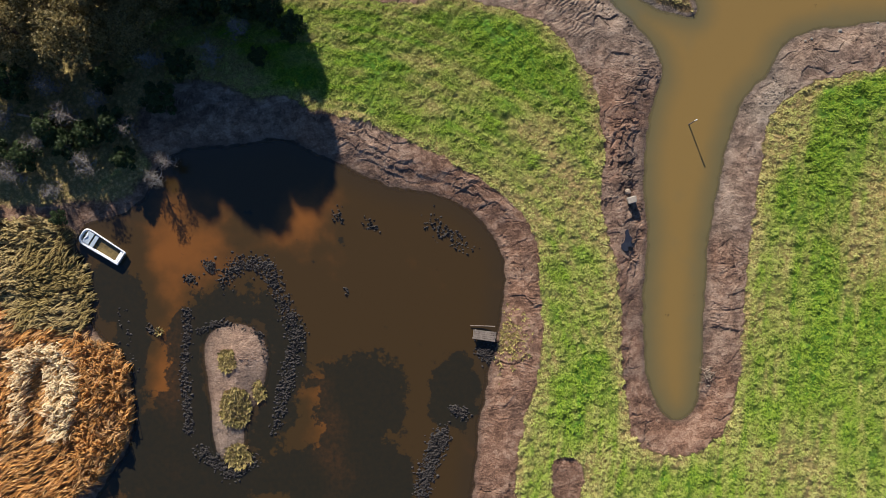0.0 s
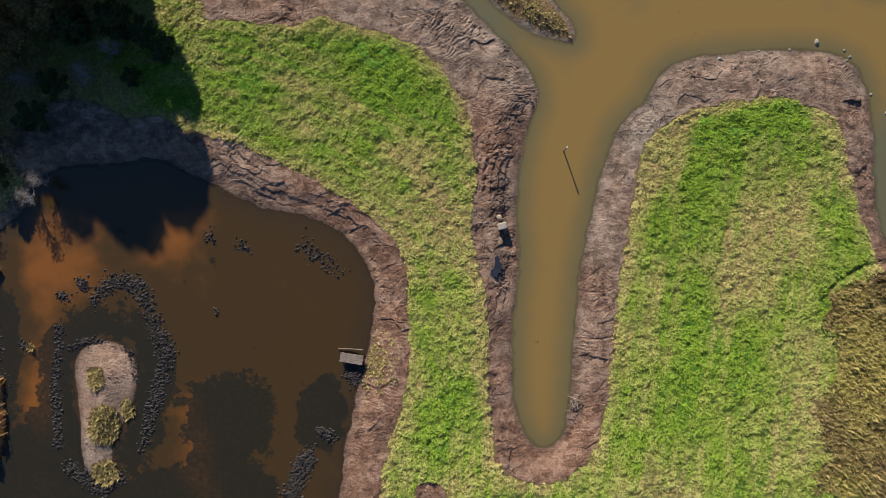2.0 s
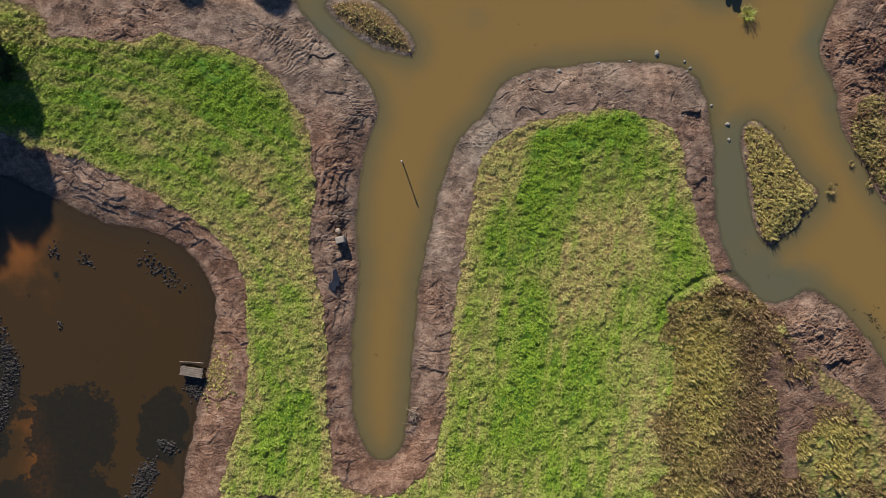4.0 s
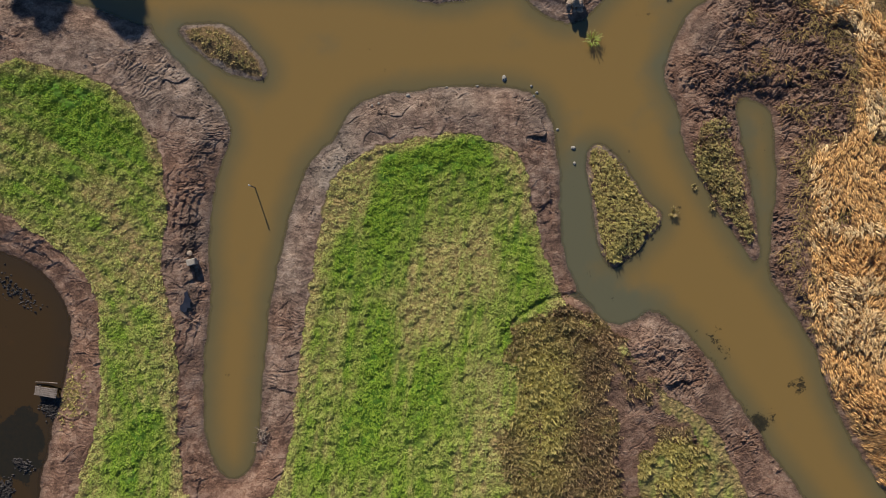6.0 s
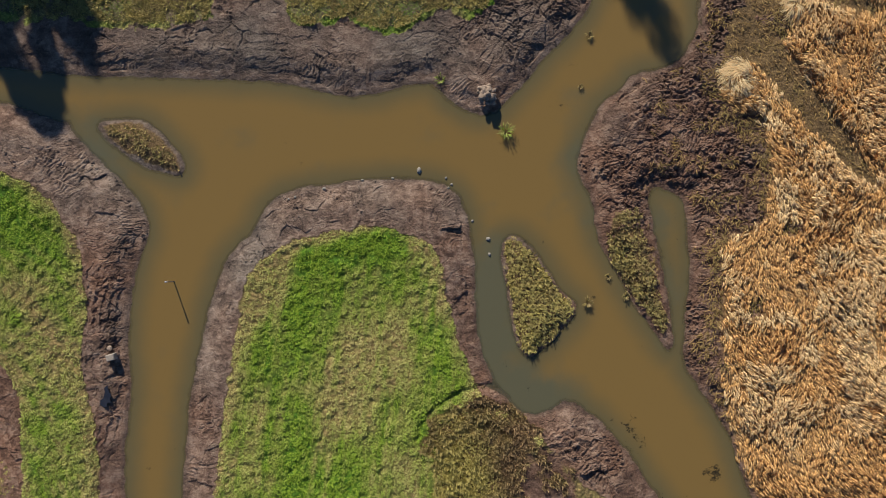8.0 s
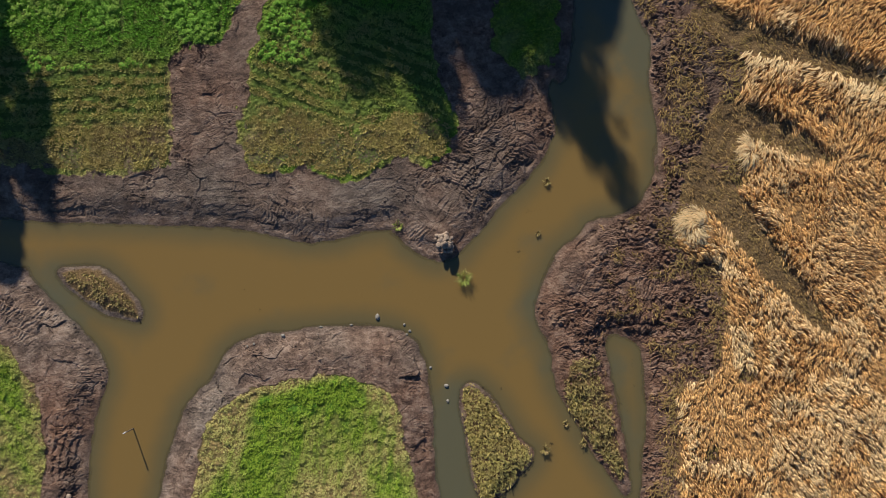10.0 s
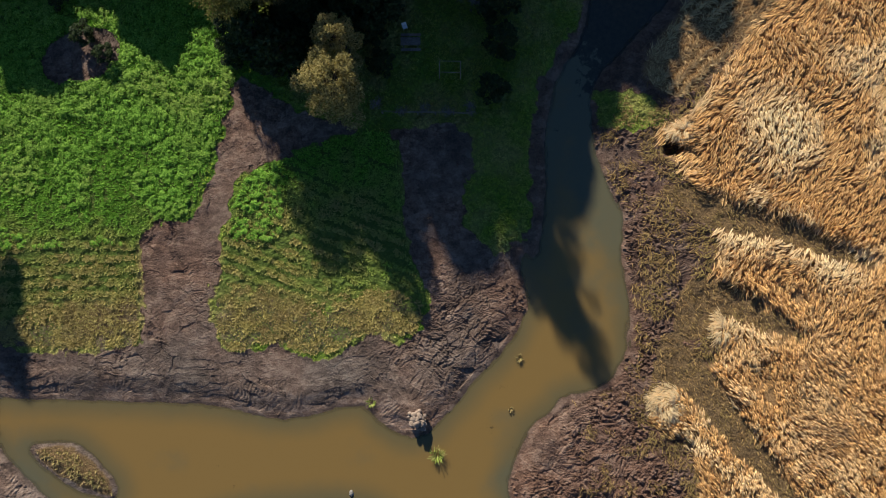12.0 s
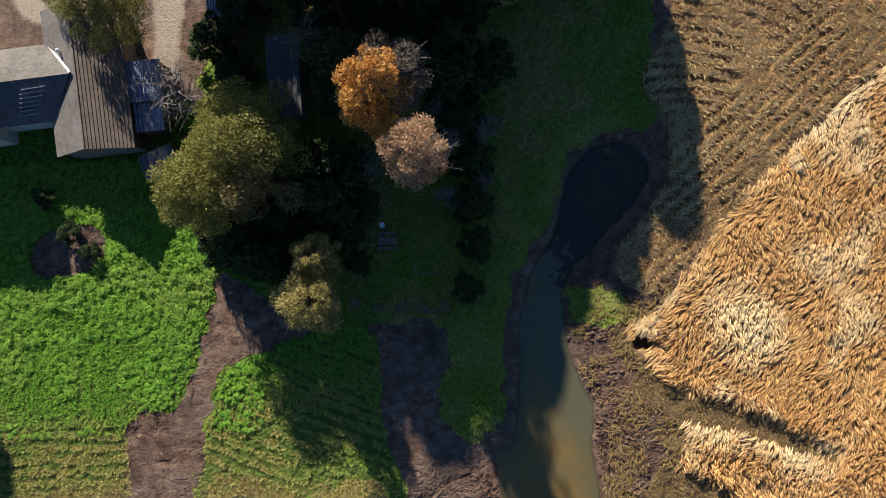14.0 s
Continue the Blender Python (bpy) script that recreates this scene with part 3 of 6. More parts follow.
    lush = lush + 0.9 * np.clip(blob(x, y, 24, 58, 22, 14) * 1.6, 0, 1) - 0.7 * blob(x, y, 20, 42, 18, 7) + 0.3 * blob(x, y, 50, 44, 10, 8)
    lush = lush - 0.6 * blob(x, y, 30, 14, 3, 6, -20) - 0.5 * blob(x, y, 11.5, 5, 4.4, 16, 12)
    lush = lush - 0.45 * (1 - step(deep + wob, 0.2, 1.8)) * (1 - step(y, 32, 36))
    # mower's streaks: along the middle meadow, and in arcs round the pond
    turnr, turna = np.hypot(x + 12, y + 12), np.arctan2(y + 12, x + 12)
    lush = lush + 0.42 * np.where(x > 24, fbm((x - 0.15 * y) / 0.45, y / 5, 29, 2), fbm(turnr / 0.45, turna * 5, 29, 2)) * (1 - step(y, 32, 36)) + 0.22 * fbm(x / 1.4, y / 1.4, 30, 2)
    lush = lush - 1.1 * blob(x, y, 30.2, 12.0, 3.4, 6.0, -25) - 0.8 * blob(x, y, 36.5, 16.9, 5.0, 1.4, 8)
    grey = 0.3 + 0.5 * fbm(x / 5, y / 5, 23, 3) + 0.5 * blob(x, y, 30, 14, 8, 16, -20) + 0.5 * blob(x, y, 42, 20, 12, 5) + 0.5 * blob(x, y, 20, 24, 16, 8)
    sand = np.maximum(sand, 0.2 * step(inside(x, y, ISLET), -0.2, 0.5))
    grey = grey - 0.35 * step(x, 56, 64) - 1.3 * blob(x, y, 7, -8, 11, 26) - 0.7 * blob(x, y, 24, -14, 10, 7) + 0.5 * blob(x, y, 40, 33, 30, 7)
    damp = (1 - step(dry, 0.0, 0.5)) + 0.8 * step(y, 29, 33) * (0.75 + 0.8 * fbm(x / 3, y / 3, 44, 2)) * bare + 0.45 * step(fbm(x / 3, y / 3, 25, 3), 0.1, 0.5) * bare + 1.2 * blob(x, y, 17.0, 9.0, 1.6, 3.4) + 0.9 * blob(x, y, 16.6, 2.6, 1.4, 2.2)
    damp = damp + 0.55 * churned + 0.35 * step(x, 56, 62) * bare
    grey = grey - 0.6 * churned
    return z, chan, pond, dict(grass=grass, weed=np.clip(weed, 0, 1), reed=np.maximum(reed, stubble), stand=reed, sand=sand, lush=np.clip(lush, 0, 1), grey=np.clip(grey, 0, 1), wet=np.clip(damp, 0, 1), rank=rank * (1 - thin) * (1 - far), thin=thin, bare=np.maximum(bare, dug * step(dry, 0.1, 0.8)), rough=rough, dry=dry)


def seen_part(x, y):
    """The stretch of land along the flight."""
    return ((y < 34) & (x < 106)) | ((y >= 34) & (x > 9) & (x < 106))


def axis_of(lo, hi, cell):
    """Even steps from lo to hi and ever wider ones on to the horizon."""
    inner = np.arange(lo, hi + 0.5 * cell, cell)
    grow = np.cumsum(0.6 * 1.35 ** np.arange(26))
    return np.concatenate([lo - grow[::-1], inner, hi + grow])


def soften(a, rounds):
    for _ in range(rounds):
        a = (a + np.roll(a, 1, 0) + np.roll(a, -1, 0) + np.roll(a, 1, 1) + np.roll(a, -1, 1)) / 5
    return a


def dug_relief(x, y, tx, ty, rough, dry):
    """What the digger left: bites with the marks of its teeth across the bank, tilted plates, ledges and crumbs."""
    wx, wy = x + 0.6 * fbm(x / 1.7, y / 1.7, 16, 2), y + 0.6 * fbm(x / 1.7, y / 1.7, 17, 2)
    # bites, longer up the bank than along it
    bite, rim, lx, ly = cells(wx / 1.9, wy / 1.9, 12)
    lx, ly = lx * 1.9, ly * 1.9
    along, out = lx * tx + ly * ty, -lx * ty + ly * tx
    tilt = (bite - 0.5) * 0.24 * out + (np.modf(bite * 7.31)[0] - 0.5) * 0.20 * along
    marked = step(np.modf(bite * 3.77)[0] + 0.7 * blob(x, y, 38, 33, 36, 4.5) + 0.6 * blob(x, y, 13, 24, 9, 8) + 0.4 * blob(x, y, 5, -8, 6, 20), 0.35, 0.75)
    teeth = np.abs(np.modf(along / 0.34 + 10 + 0.25 * fbm(x / 0.8, y / 0.8, 22, 2))[0] - 0.5) - 0.25
    z = tilt + 0.32 * teeth * marked * np.clip(0.35 + fbm(x / 1.2, y / 1.2, 26, 2), 0, 1) - 0.10 * np.exp(-((rim / 0.045) ** 2)) * step(np.modf(bite * 11.3)[0] + rough, 0.5, 1.0)
    # plates with cracks
    plate, gap, px, py = cells((wx * tx + wy * ty) / 1.1 + 3, (-wx * ty + wy * tx) / 0.62, 13)
    z = z + rough * (0.13 * (plate - 0.5) + (np.modf(plate * 5.7)[0] - 0.5) * 0.18 * py) - 0.12 * np.exp(-((gap / 0.07) ** 2)) * step(np.modf(plate * 9.1)[0] + 0.5 * rough, 0.55, 0.8)
    # ledges that run along the water for a while and break off
    shelf = dry / 0.85 + 0.9 * fbm(x / 3.0, y / 3.0, 20, 2) + 0.25 * fbm(x / 0.5, y / 0.5, 24, 2)
    part_of = shelf - np.floor(shelf)
    on = step(fbm(x / 2.2, y / 2.2, 21, 2), -0.15, 0.2)
    z = z + 0.17 * on * (step(part_of, 0.84, 0.96) - part_of)
    # crumbs
    crumb, seam, cx, cy = cells(wx / 0.42, wy / 0.38, 19)
    loose = step(rough + 0.5 * fbm(x / 1.4, y / 1.4, 23, 2), 0.55, 1.05)
    z = z + loose * (0.22 * (crumb - 0.45) - 0.06 * np.exp(-((seam / 0.12) ** 2))) + 0.018 * fbm(x / 0.22, y / 0.22, 25, 2)
    return z


def build_ground():
    """One sheet; where the soil lies open each cell is split three by three to carry the digger's marks."""
    xs, ys = axis_of(-44.0, 105.0, 0.28), axis_of(-24.0, 94.0, 0.28)
    gx, gy = np.meshgrid(xs, ys)
    x, y = gx.ravel(), gy.ravel()
    z, chan, pond, cover = survey(x, y)
    w, h = len(xs), len(ys)
    bare, rough, dry = cover.pop("bare"), cover.pop("rough"), cover.pop("dry")
    cover.pop("stand")
    cover.pop("thin")
    keys = sorted(cover)
    level = soften(np.maximum(chan, pond).reshape(h, w), 4)
    sy, sx = np.gradient(level)
    size = np.hypot(sx, sy) + 1e-6
    tx, ty = soften(-sy / size, 3).ravel(), soften(sx / size, 3).ravel()
    size = np.hypot(tx, ty) + 1e-6
    tx, ty = tx / size, ty / size
    i = (np.arange(h - 1)[:, None] * w + np.arange(w - 1)[None, :]).ravel()
    quad = np.stack([i, i + 1, i + 1 + w, i + w], axis=1)
    seen = seen_part(x, y) & (x > -30) & (y > -24) & (y < 66)
    fine = ((bare * seen)[quad].max(axis=1) > 0.3) & ((np.maximum(chan, pond))[quad].min(axis=1) < 0.3)
    # detail fades out at the nodes that touch an unsplit cell
    inner = np.ones(len(x))
    inner[quad[~fine].ravel()] = 0.0
    faces = [quad[~fine]]
    verts, fields = [np.stack([x, y, z], axis=1)], [np.stack([cover[k] for k in keys], axis=1)]
    q = quad[fine]
    k = np.arange(4) / 3.0
    u, v = (a.ravel() for a in np.meshgrid(k, k))
    blend = np.stack([(1 - u) * (1 - v), u * (1 - v), u * v, (1 - u) * v], axis=1)

    def spread(a):
        return np.einsum("nc,pc->np", a[q], blend).ravel()
    fx, fy = spread(x), spread(y)
    # shared corners and edges become one vertex
    place = np.round(fx * 1000).astype(np.int64) * 1000003 + np.round(fy * 1000).astype(np.int64)
    place, first, back = np.unique(place, return_index=True, return_inverse=True)
    fx, fy = fx[first], fy[first]
    fz = spread(z)[first]
    mask = spread(bare * inner)[first] * step(spread(dry)[first], 0.0, 0.6) * (0.14 + 0.72 * np.clip(spread(rough)[first] * 1.25, 0, 1.1))
    fz = fz + mask * dug_relief(fx, fy, spread(tx)[first], spread(ty)[first], spread(rough)[first], spread(dry)[first])
    cell = np.array([[r * 4 + c, r * 4 + c + 1, r * 4 + c + 5, r * 4 + c + 4] for r in range(3) for c in range(3)])
    split = back.reshape(-1, 16)[:, cell].reshape(-1, 4)
    verts.append(np.stack([fx, fy, fz], axis=1))
    fields.append(np.stack([spread(cover[k])[first] for k in keys], axis=1))
    faces.append(split + len(x))
    fields = np.concatenate(fields)
    me = mesh_of("ground", np.concatenate(verts), np.concatenate(faces), MAT_GROUND, False, **{k: fields[:, n] for n, k in enumerate(keys)})
    tagged(new("ground", me), "meadow turf, bare brown mud banks and marsh soil", "ground", kind="structure")


def build_water(name, outline, pick, mat, label):
    p = np.array(outline)
    xs = np.arange(p[:, 0].min() - 1.5, p[:, 0].max() + 1.5, 0.4)
    ys = np.arange(p[:, 1].min() - 1.5, p[:, 1].max() + 1.5, 0.4)
    gx, gy = np.meshgrid(xs, ys)
    x, y = gx.ravel(), gy.ravel()
    z, chan, pond, cover = survey(x, y)
    d = chan if pick == "channel" else pond
    rust = 1.05 * blob(x, y, -22.5, 2.5, 5, 8, 10) + 1.0 * blob(x, y, -24, -8, 3, 9) + 0.8 * blob(x, y, -12, 5, 5, 5) + 0.6 * blob(x, y, -10, -15, 4, 9)
    weed_shade = 1.8 * blob(x, y, -7.2, -11.2, 5.2, 5.6) + 1.7 * blob(x, y, -9.8, -18.4, 6.6, 5.2) + 1.5 * blob(x, y, -4.6, -18.5, 2.2, 4.4) + 1.7 * blob(x, y, -24.0, -16.5, 6.4, 7.4)
    weed_shade = weed_shade + 1.6 * blob(x, y, 0.9, -10.6, 3.2, 4.4) + 1.4 * blob(x, y, -27.4, -6.5, 2.0, 7.5, -8) + 1.4 * blob(x, y, -28.8, -0.5, 2.8, 4.6, 20)
    weed_shade = weed_shade + 0.75 * np.exp(-(((inside(x, y, ISLET, 6.0) + 1.9) / 1.9) ** 2)) + 1.2 * blob(x, y, -22.6, -4.5, 1.6, 2.6)
    if pick == "channel":
        rust = 1.5 * blob(x, y, 51.6, 9.5, 4.5, 11) + 1.4 * blob(x, y, 55.5, 1.5, 7, 4) + 0.6 * blob(x, y, 67.6, 13, 3, 12, 8) + 1.3 * blob(x, y, 69, 56, 9, 24) + 1.2 * blob(x, y, 14.5, 25, 6, 5) + 0.8 * blob(x, y, 60.5, 24, 4, 9)
        # the first blob paints the shade over the river's head into the water
        weed_shade = weed_shade * 0 + 1.3 * blob(x, y, 73, 66, 8, 12) + 0.55 * blob(x, y, 71.5, -6, 2.2, 2.2) + 0.5 * blob(x, y, 64, -2, 3, 2, -45) + 0.45 * blob(x, y, 68, -9, 3, 2, -45)
    w = len(xs)
    i = (np.arange(len(ys) - 1)[:, None] * w + np.arange(w - 1)[None, :]).ravel()
    faces = np.stack([i, i + 1, i + 1 + w, i + w], axis=1)
    faces = faces[(d[faces].max(axis=1) > -0.6)]
    used, back = np.unique(faces, return_inverse=True)
    me = mesh_of(name, np.stack([x, y, np.full(x.shape, WATER)], axis=1)[used], back.reshape(faces.shape), mat, True, depth=d[used], rust=rust[used], weed_shade=weed_shade[used])
    tagged(new(name, me), label, "water", kind="structure")


build_ground()
build_water("channel_water", CHANNEL_SYSTEM, "channel", MAT_CHANNEL, "still ochre-brown silty water in the dug channels")
build_water("pond_water", POND, "pond", MAT_POND, "dark peaty pond water with rusty red patches")


# ---- plants that nobody could count ----
RNG = np.random.default_rng(7)


def random_places(n, x0, x1, y0, y1):
    return RNG.uniform(x0, x1, n), RNG.uniform(y0, y1, n)


def tufts(name, x, y, z, size, spread, rise, mat, label, tint, blades=4, lean=None):
    """Many small tufts, each of a few pointed blades, as one mesh."""
    n = len(x)
    a = RNG.uniform(0, 2 * np.pi, (n, 1)) + np.arange(blades)[None] * 2 * np.pi / blades + RNG.normal(0, 0.4, (n, blades))
    if lean is not None:
        a = lean[:, None] + RNG.normal(0, 0.7, (n, blades))
    length = size[:, None] * RNG.uniform(0.6, 1.3, (n, blades))
    width = 0.17 * length + 0.03
    bx, by = x[:, None] + RNG.normal(0, 0.06, (n, blades)), y[:, None] + RNG.normal(0, 0.06, (n, blades))
    tipx, tipy = bx + np.cos(a) * length * spread, by + np.sin(a) * length * spread
    tipz = z[:, None] + length * rise * RNG.uniform(0.6, 1.2, (n, blades))
    px, py = -np.sin(a) * width, np.cos(a) * width
    v = np.stack([np.stack([bx - px, by - py, np.broadcast_to(z[:, None] - 0.02, bx.shape)], -1),
                  np.stack([bx + px, by + py, np.broadcast_to(z[:, None] - 0.02, bx.shape)], -1),
                  np.stack([tipx, tipy, tipz], -1)], axis=2).reshape(-1, 3)
    f = np.arange(len(v)).reshape(-1, 3)
    t = np.repeat(tint, blades * 3)
    tagged(new(name, mesh_of(name, v, f, mat, tint=t)), label, kind="stuff")


def ribbons(name, x, y, z, angle, length, width, height, mat, label, tint, droop=0.45):
    """Many bent stems, each a tapered ribbon that rises and lies over along its angle, as one mesh."""
    n = len(x)
    dx, dy = np.cos(angle), np.sin(angle)
    rows = []
    for along, up, wide in ((0.0, 0.15, 0.55), (0.35, 0.9, 1.0), (0.72, 1.0, 0.8), (1.0, 1.0 - droop, 0.12)):
        cx, cy, cz = x + dx * length * along, y + dy * length * along, z + height * up
        for side in (-1, 1):
            rows.append(np.stack([cx - side * dy * width * wide * 0.5, cy + side * dx * width * wide * 0.5, cz + side * 0.15 * width], -1))
    v = np.stack(rows, axis=1).reshape(-1, 3)
    base = (np.arange(n) * 8)[:, None, None]
    f = (base + np.array([[0, 1, 3, 2], [2, 3, 5, 4], [4, 5, 7, 6]])[None]).reshape(-1, 4)
    tagged(new(name, mesh_of(name, v, f, mat, tint=np.repeat(tint, 8))), label, kind="stuff")


def lumps(name, x, y, z, size, mat, label, flat=0.6, **fields):
    """Many clods, each a rough lump of eight faces, as one mesh."""
    n = len(x)
    base = np.array([(1, 0, 0), (0, 1, 0), (-1, 0, 0), (0, -1, 0), (0, 0, 1), (0, 0, -0.6)], float)
    v = base[None] * RNG.uniform(0.55, 1.25, (n, 6, 1)) + RNG.normal(0, 0.18, (n, 6, 3))
    turn = RNG.uniform(0, 2 * np.pi, n)
    c, s = np.cos(turn)[:, None], np.sin(turn)[:, None]
    vx, vy = v[..., 0] * c - v[..., 1] * s, v[..., 0] * s + v[..., 1] * c
    v = np.stack([x[:, None] + vx * size[:, None], y[:, None] + vy * size[:, None] * 0.8, z[:, None] + v[..., 2] * size[:, None] * flat], -1).reshape(-1, 3)
    tri = np.array([(0, 1, 4), (1, 2, 4), (2, 3, 4), (3, 0, 4), (1, 0, 5), (2, 1, 5), (3, 2, 5), (0, 3, 5)])
    f = ((np.arange(n) * 6)[:, None, None] + tri[None]).reshape(-1, 3)
    tagged(new(name, mesh_of(name, v, f, mat, **{k: np.repeat(u, 6) for k, u in fields.items()})), label, kind="stuff")


def domes(name, x, y, z, radius, high, leaves, leaf, mat, label, tint):
    """Many round bushy plants, each a dome of small tilted leaves, as one mesh."""
    n = len(x)
    a, up = RNG.uniform(0, 2 * np.pi, (n, leaves)), np.sqrt(RNG.random((n, leaves)))
    ring = np.sqrt(1 - up ** 2)
    cx, cy = x[:, None] + np.cos(a) * ring * radius[:, None], y[:, None] + np.sin(a) * ring * radius[:, None]
    cz = z[:, None] + up * high[:, None] * RNG.uniform(0.75, 1.1, (n, leaves))
    s = leaf * RNG.uniform(0.6, 1.3, (n, leaves))
    b = a + RNG.normal(0, 0.7, (n, leaves))
    ox, oy, oz = np.cos(b) * s, np.sin(b) * s, -s * (0.9 - 0.8 * up)
    wx, wy = -np.sin(b) * s * 0.6, np.cos(b) * s * 0.6
    v = np.stack([np.stack([cx - ox, cy - oy, cz - oz], -1), np.stack([cx + wx, cy + wy, cz], -1),
                  np.stack([cx + ox, cy + oy, cz + oz], -1), np.stack([cx - wx, cy - wy, cz + 0.02], -1)], axis=2).reshape(-1, 3)
    tagged(new(name, mesh_of(name, v, np.arange(len(v)).reshape(-1, 4), mat, tint=np.repeat(tint, leaves * 4))), label, kind="stuff")


def plant_meadow():
    x, y = random_places(300000, 8, 80, 34, 90)
    xs, ys = random_places(470000, -24, 56, -23, 27)
    x, y = np.concatenate([x, xs]), np.concatenate([y, ys])
    keep = (y < 72) | (RNG.random(len(x)) < 0.35)
    x, y = x[keep], y[keep]
    z, chan, pond, c = survey(x, y)
    keep = ((c["grass"] > 0.6) | ((c["thin"] > 0.5) & (c["grass"] > 0.3))) & (c["sand"] < 0.3) & (c["weed"] + RNG.normal(0, 0.22, len(x)) < 0.6)
    x, y, z, lush = x[keep], y[keep], z[keep], c["lush"][keep]
    tint = np.clip(0.76 - 0.95 * lush + 0.26 * fbm(x / 1.6, y / 1.6, 31, 3) + 0.20 * fbm(x / 0.4, y / 0.4, 32, 2) + RNG.normal(0, 0.05, len(x)), 0, 1)
    # the sward stands in low hummocks with thin places between
    hummock = fbm(x / 0.45, y / 0.45, 13, 2) + 0.5 * fbm(x / 2.0, y / 2.0, 33, 2)
    size = np.clip(0.10 + 0.08 * hummock + 0.02 * lush, 0.045, 0.23)
    rank, thin = c["rank"][keep], c["thin"][keep]
    low = (rank < 0.5) & (thin < 0.5) & ((y < 34) | (x > 54) | (RNG.random(len(x)) < 0.25)) & (hummock > -0.42)
    sweep = -1.4 + 1.2 * fbm(x / 2.5, y / 2.5, 65, 2) + RNG.normal(0, 0.8, len(x))
    tufts("meadow_grass", x[low], y[low], z[low], size[low], 0.8, 0.9, MAT_GRASS, "short green and straw-coloured meadow grass", tint[low], 2, sweep[low])
    few = (thin >= 0.5) & (fbm(x / 1.2, y / 1.2, 40, 2) + RNG.normal(0, 0.2, len(x)) > -0.1)
    tufts("seedlings", x[few], y[few], z[few], size[few] * 1.7, 0.8, 0.8, MAT_WEED, "thin olive seedlings on bare soil", np.clip(0.75 + 0.4 * fbm(x[few], y[few], 37, 2), 0, 1), 3)
    # tall herbs in uneven rows, with gaps between them; the rows turn in the corner between the tracks
    across = np.where(x > 31.5, 0.40 * (x - 34) + 0.92 * y, y)
    rows = np.cos(across * 2 * np.pi / 1.15 + 1.5 * fbm(x / 5, y / 5, 34, 2)) * (0.45 - 0.42 * step(y, 46, 50) * (x < 36)) + 0.8 * fbm(x / 0.9, y / 0.9, 38, 2) + 0.4 * step(y, 46, 50)
    lanes = np.cos((x + 0.03 * y) * 2 * np.pi / 1.3) * step(y, 47, 50) * (1 - step(y, 55, 59)) * (x < 36)
    tall = (rank >= 0.5) & (rows + 0.45 * lanes > -0.2 + 0.3 * step(x, 31, 34) * step(-y, -54, -46))
    x, y, z, lush = x[tall], y[tall], z[tall], lush[tall]
    tint = np.clip(0.95 - 1.0 * lush + 0.40 * fbm(x / 1.1, y / 1.1, 39, 2) - 0.5 * step(y, 46, 54) + 0.25 * step(x, 31, 34) * (1 - step(x, 50, 54)), 0, 1)
    tufts("field_herbs", x, y, z, RNG.uniform(0.12, 0.26, len(x)), 0.8, 0.9, MAT_HERB, "rank green herbs standing in uneven rows", tint, 3)
    # round bushy plants in the lush field
    x, y = random_places(5600, 8, 40, 46, 72)
    z, chan, pond, c = survey(x, y)
    keep = (c["grass"] > 0.8) & (c["rank"] > 0.5) & (fbm(x / 3, y / 3, 35, 2) + 0.5 * step(y, 50, 57) > 0.05)
    x, y, z = x[keep], y[keep], z[keep]
    size = RNG.uniform(0.22, 0.42, len(x)) * (0.75 + 0.3 * step(y, 52, 58))
    domes("leafy_clumps", x, y, z, size, size * 1.25, 22, 0.085, MAT_HERB, "round leafy clumps of green field plants", np.clip(0.08 + 0.35 * fbm(x / 4, y / 4, 36, 2), 0, 1))


def scattered(cell, x0, x1, y0, y1):
    """Places about a cell apart, jittered."""
    gx, gy = np.meshgrid(np.arange(x0, x1, cell), np.arange(y0, y1, cell))
    x, y = gx.ravel(), gy.ravel()
    return x + RNG.uniform(-0.5, 0.5, len(x)) * cell, y + RNG.uniform(-0.5, 0.5, len(y)) * cell


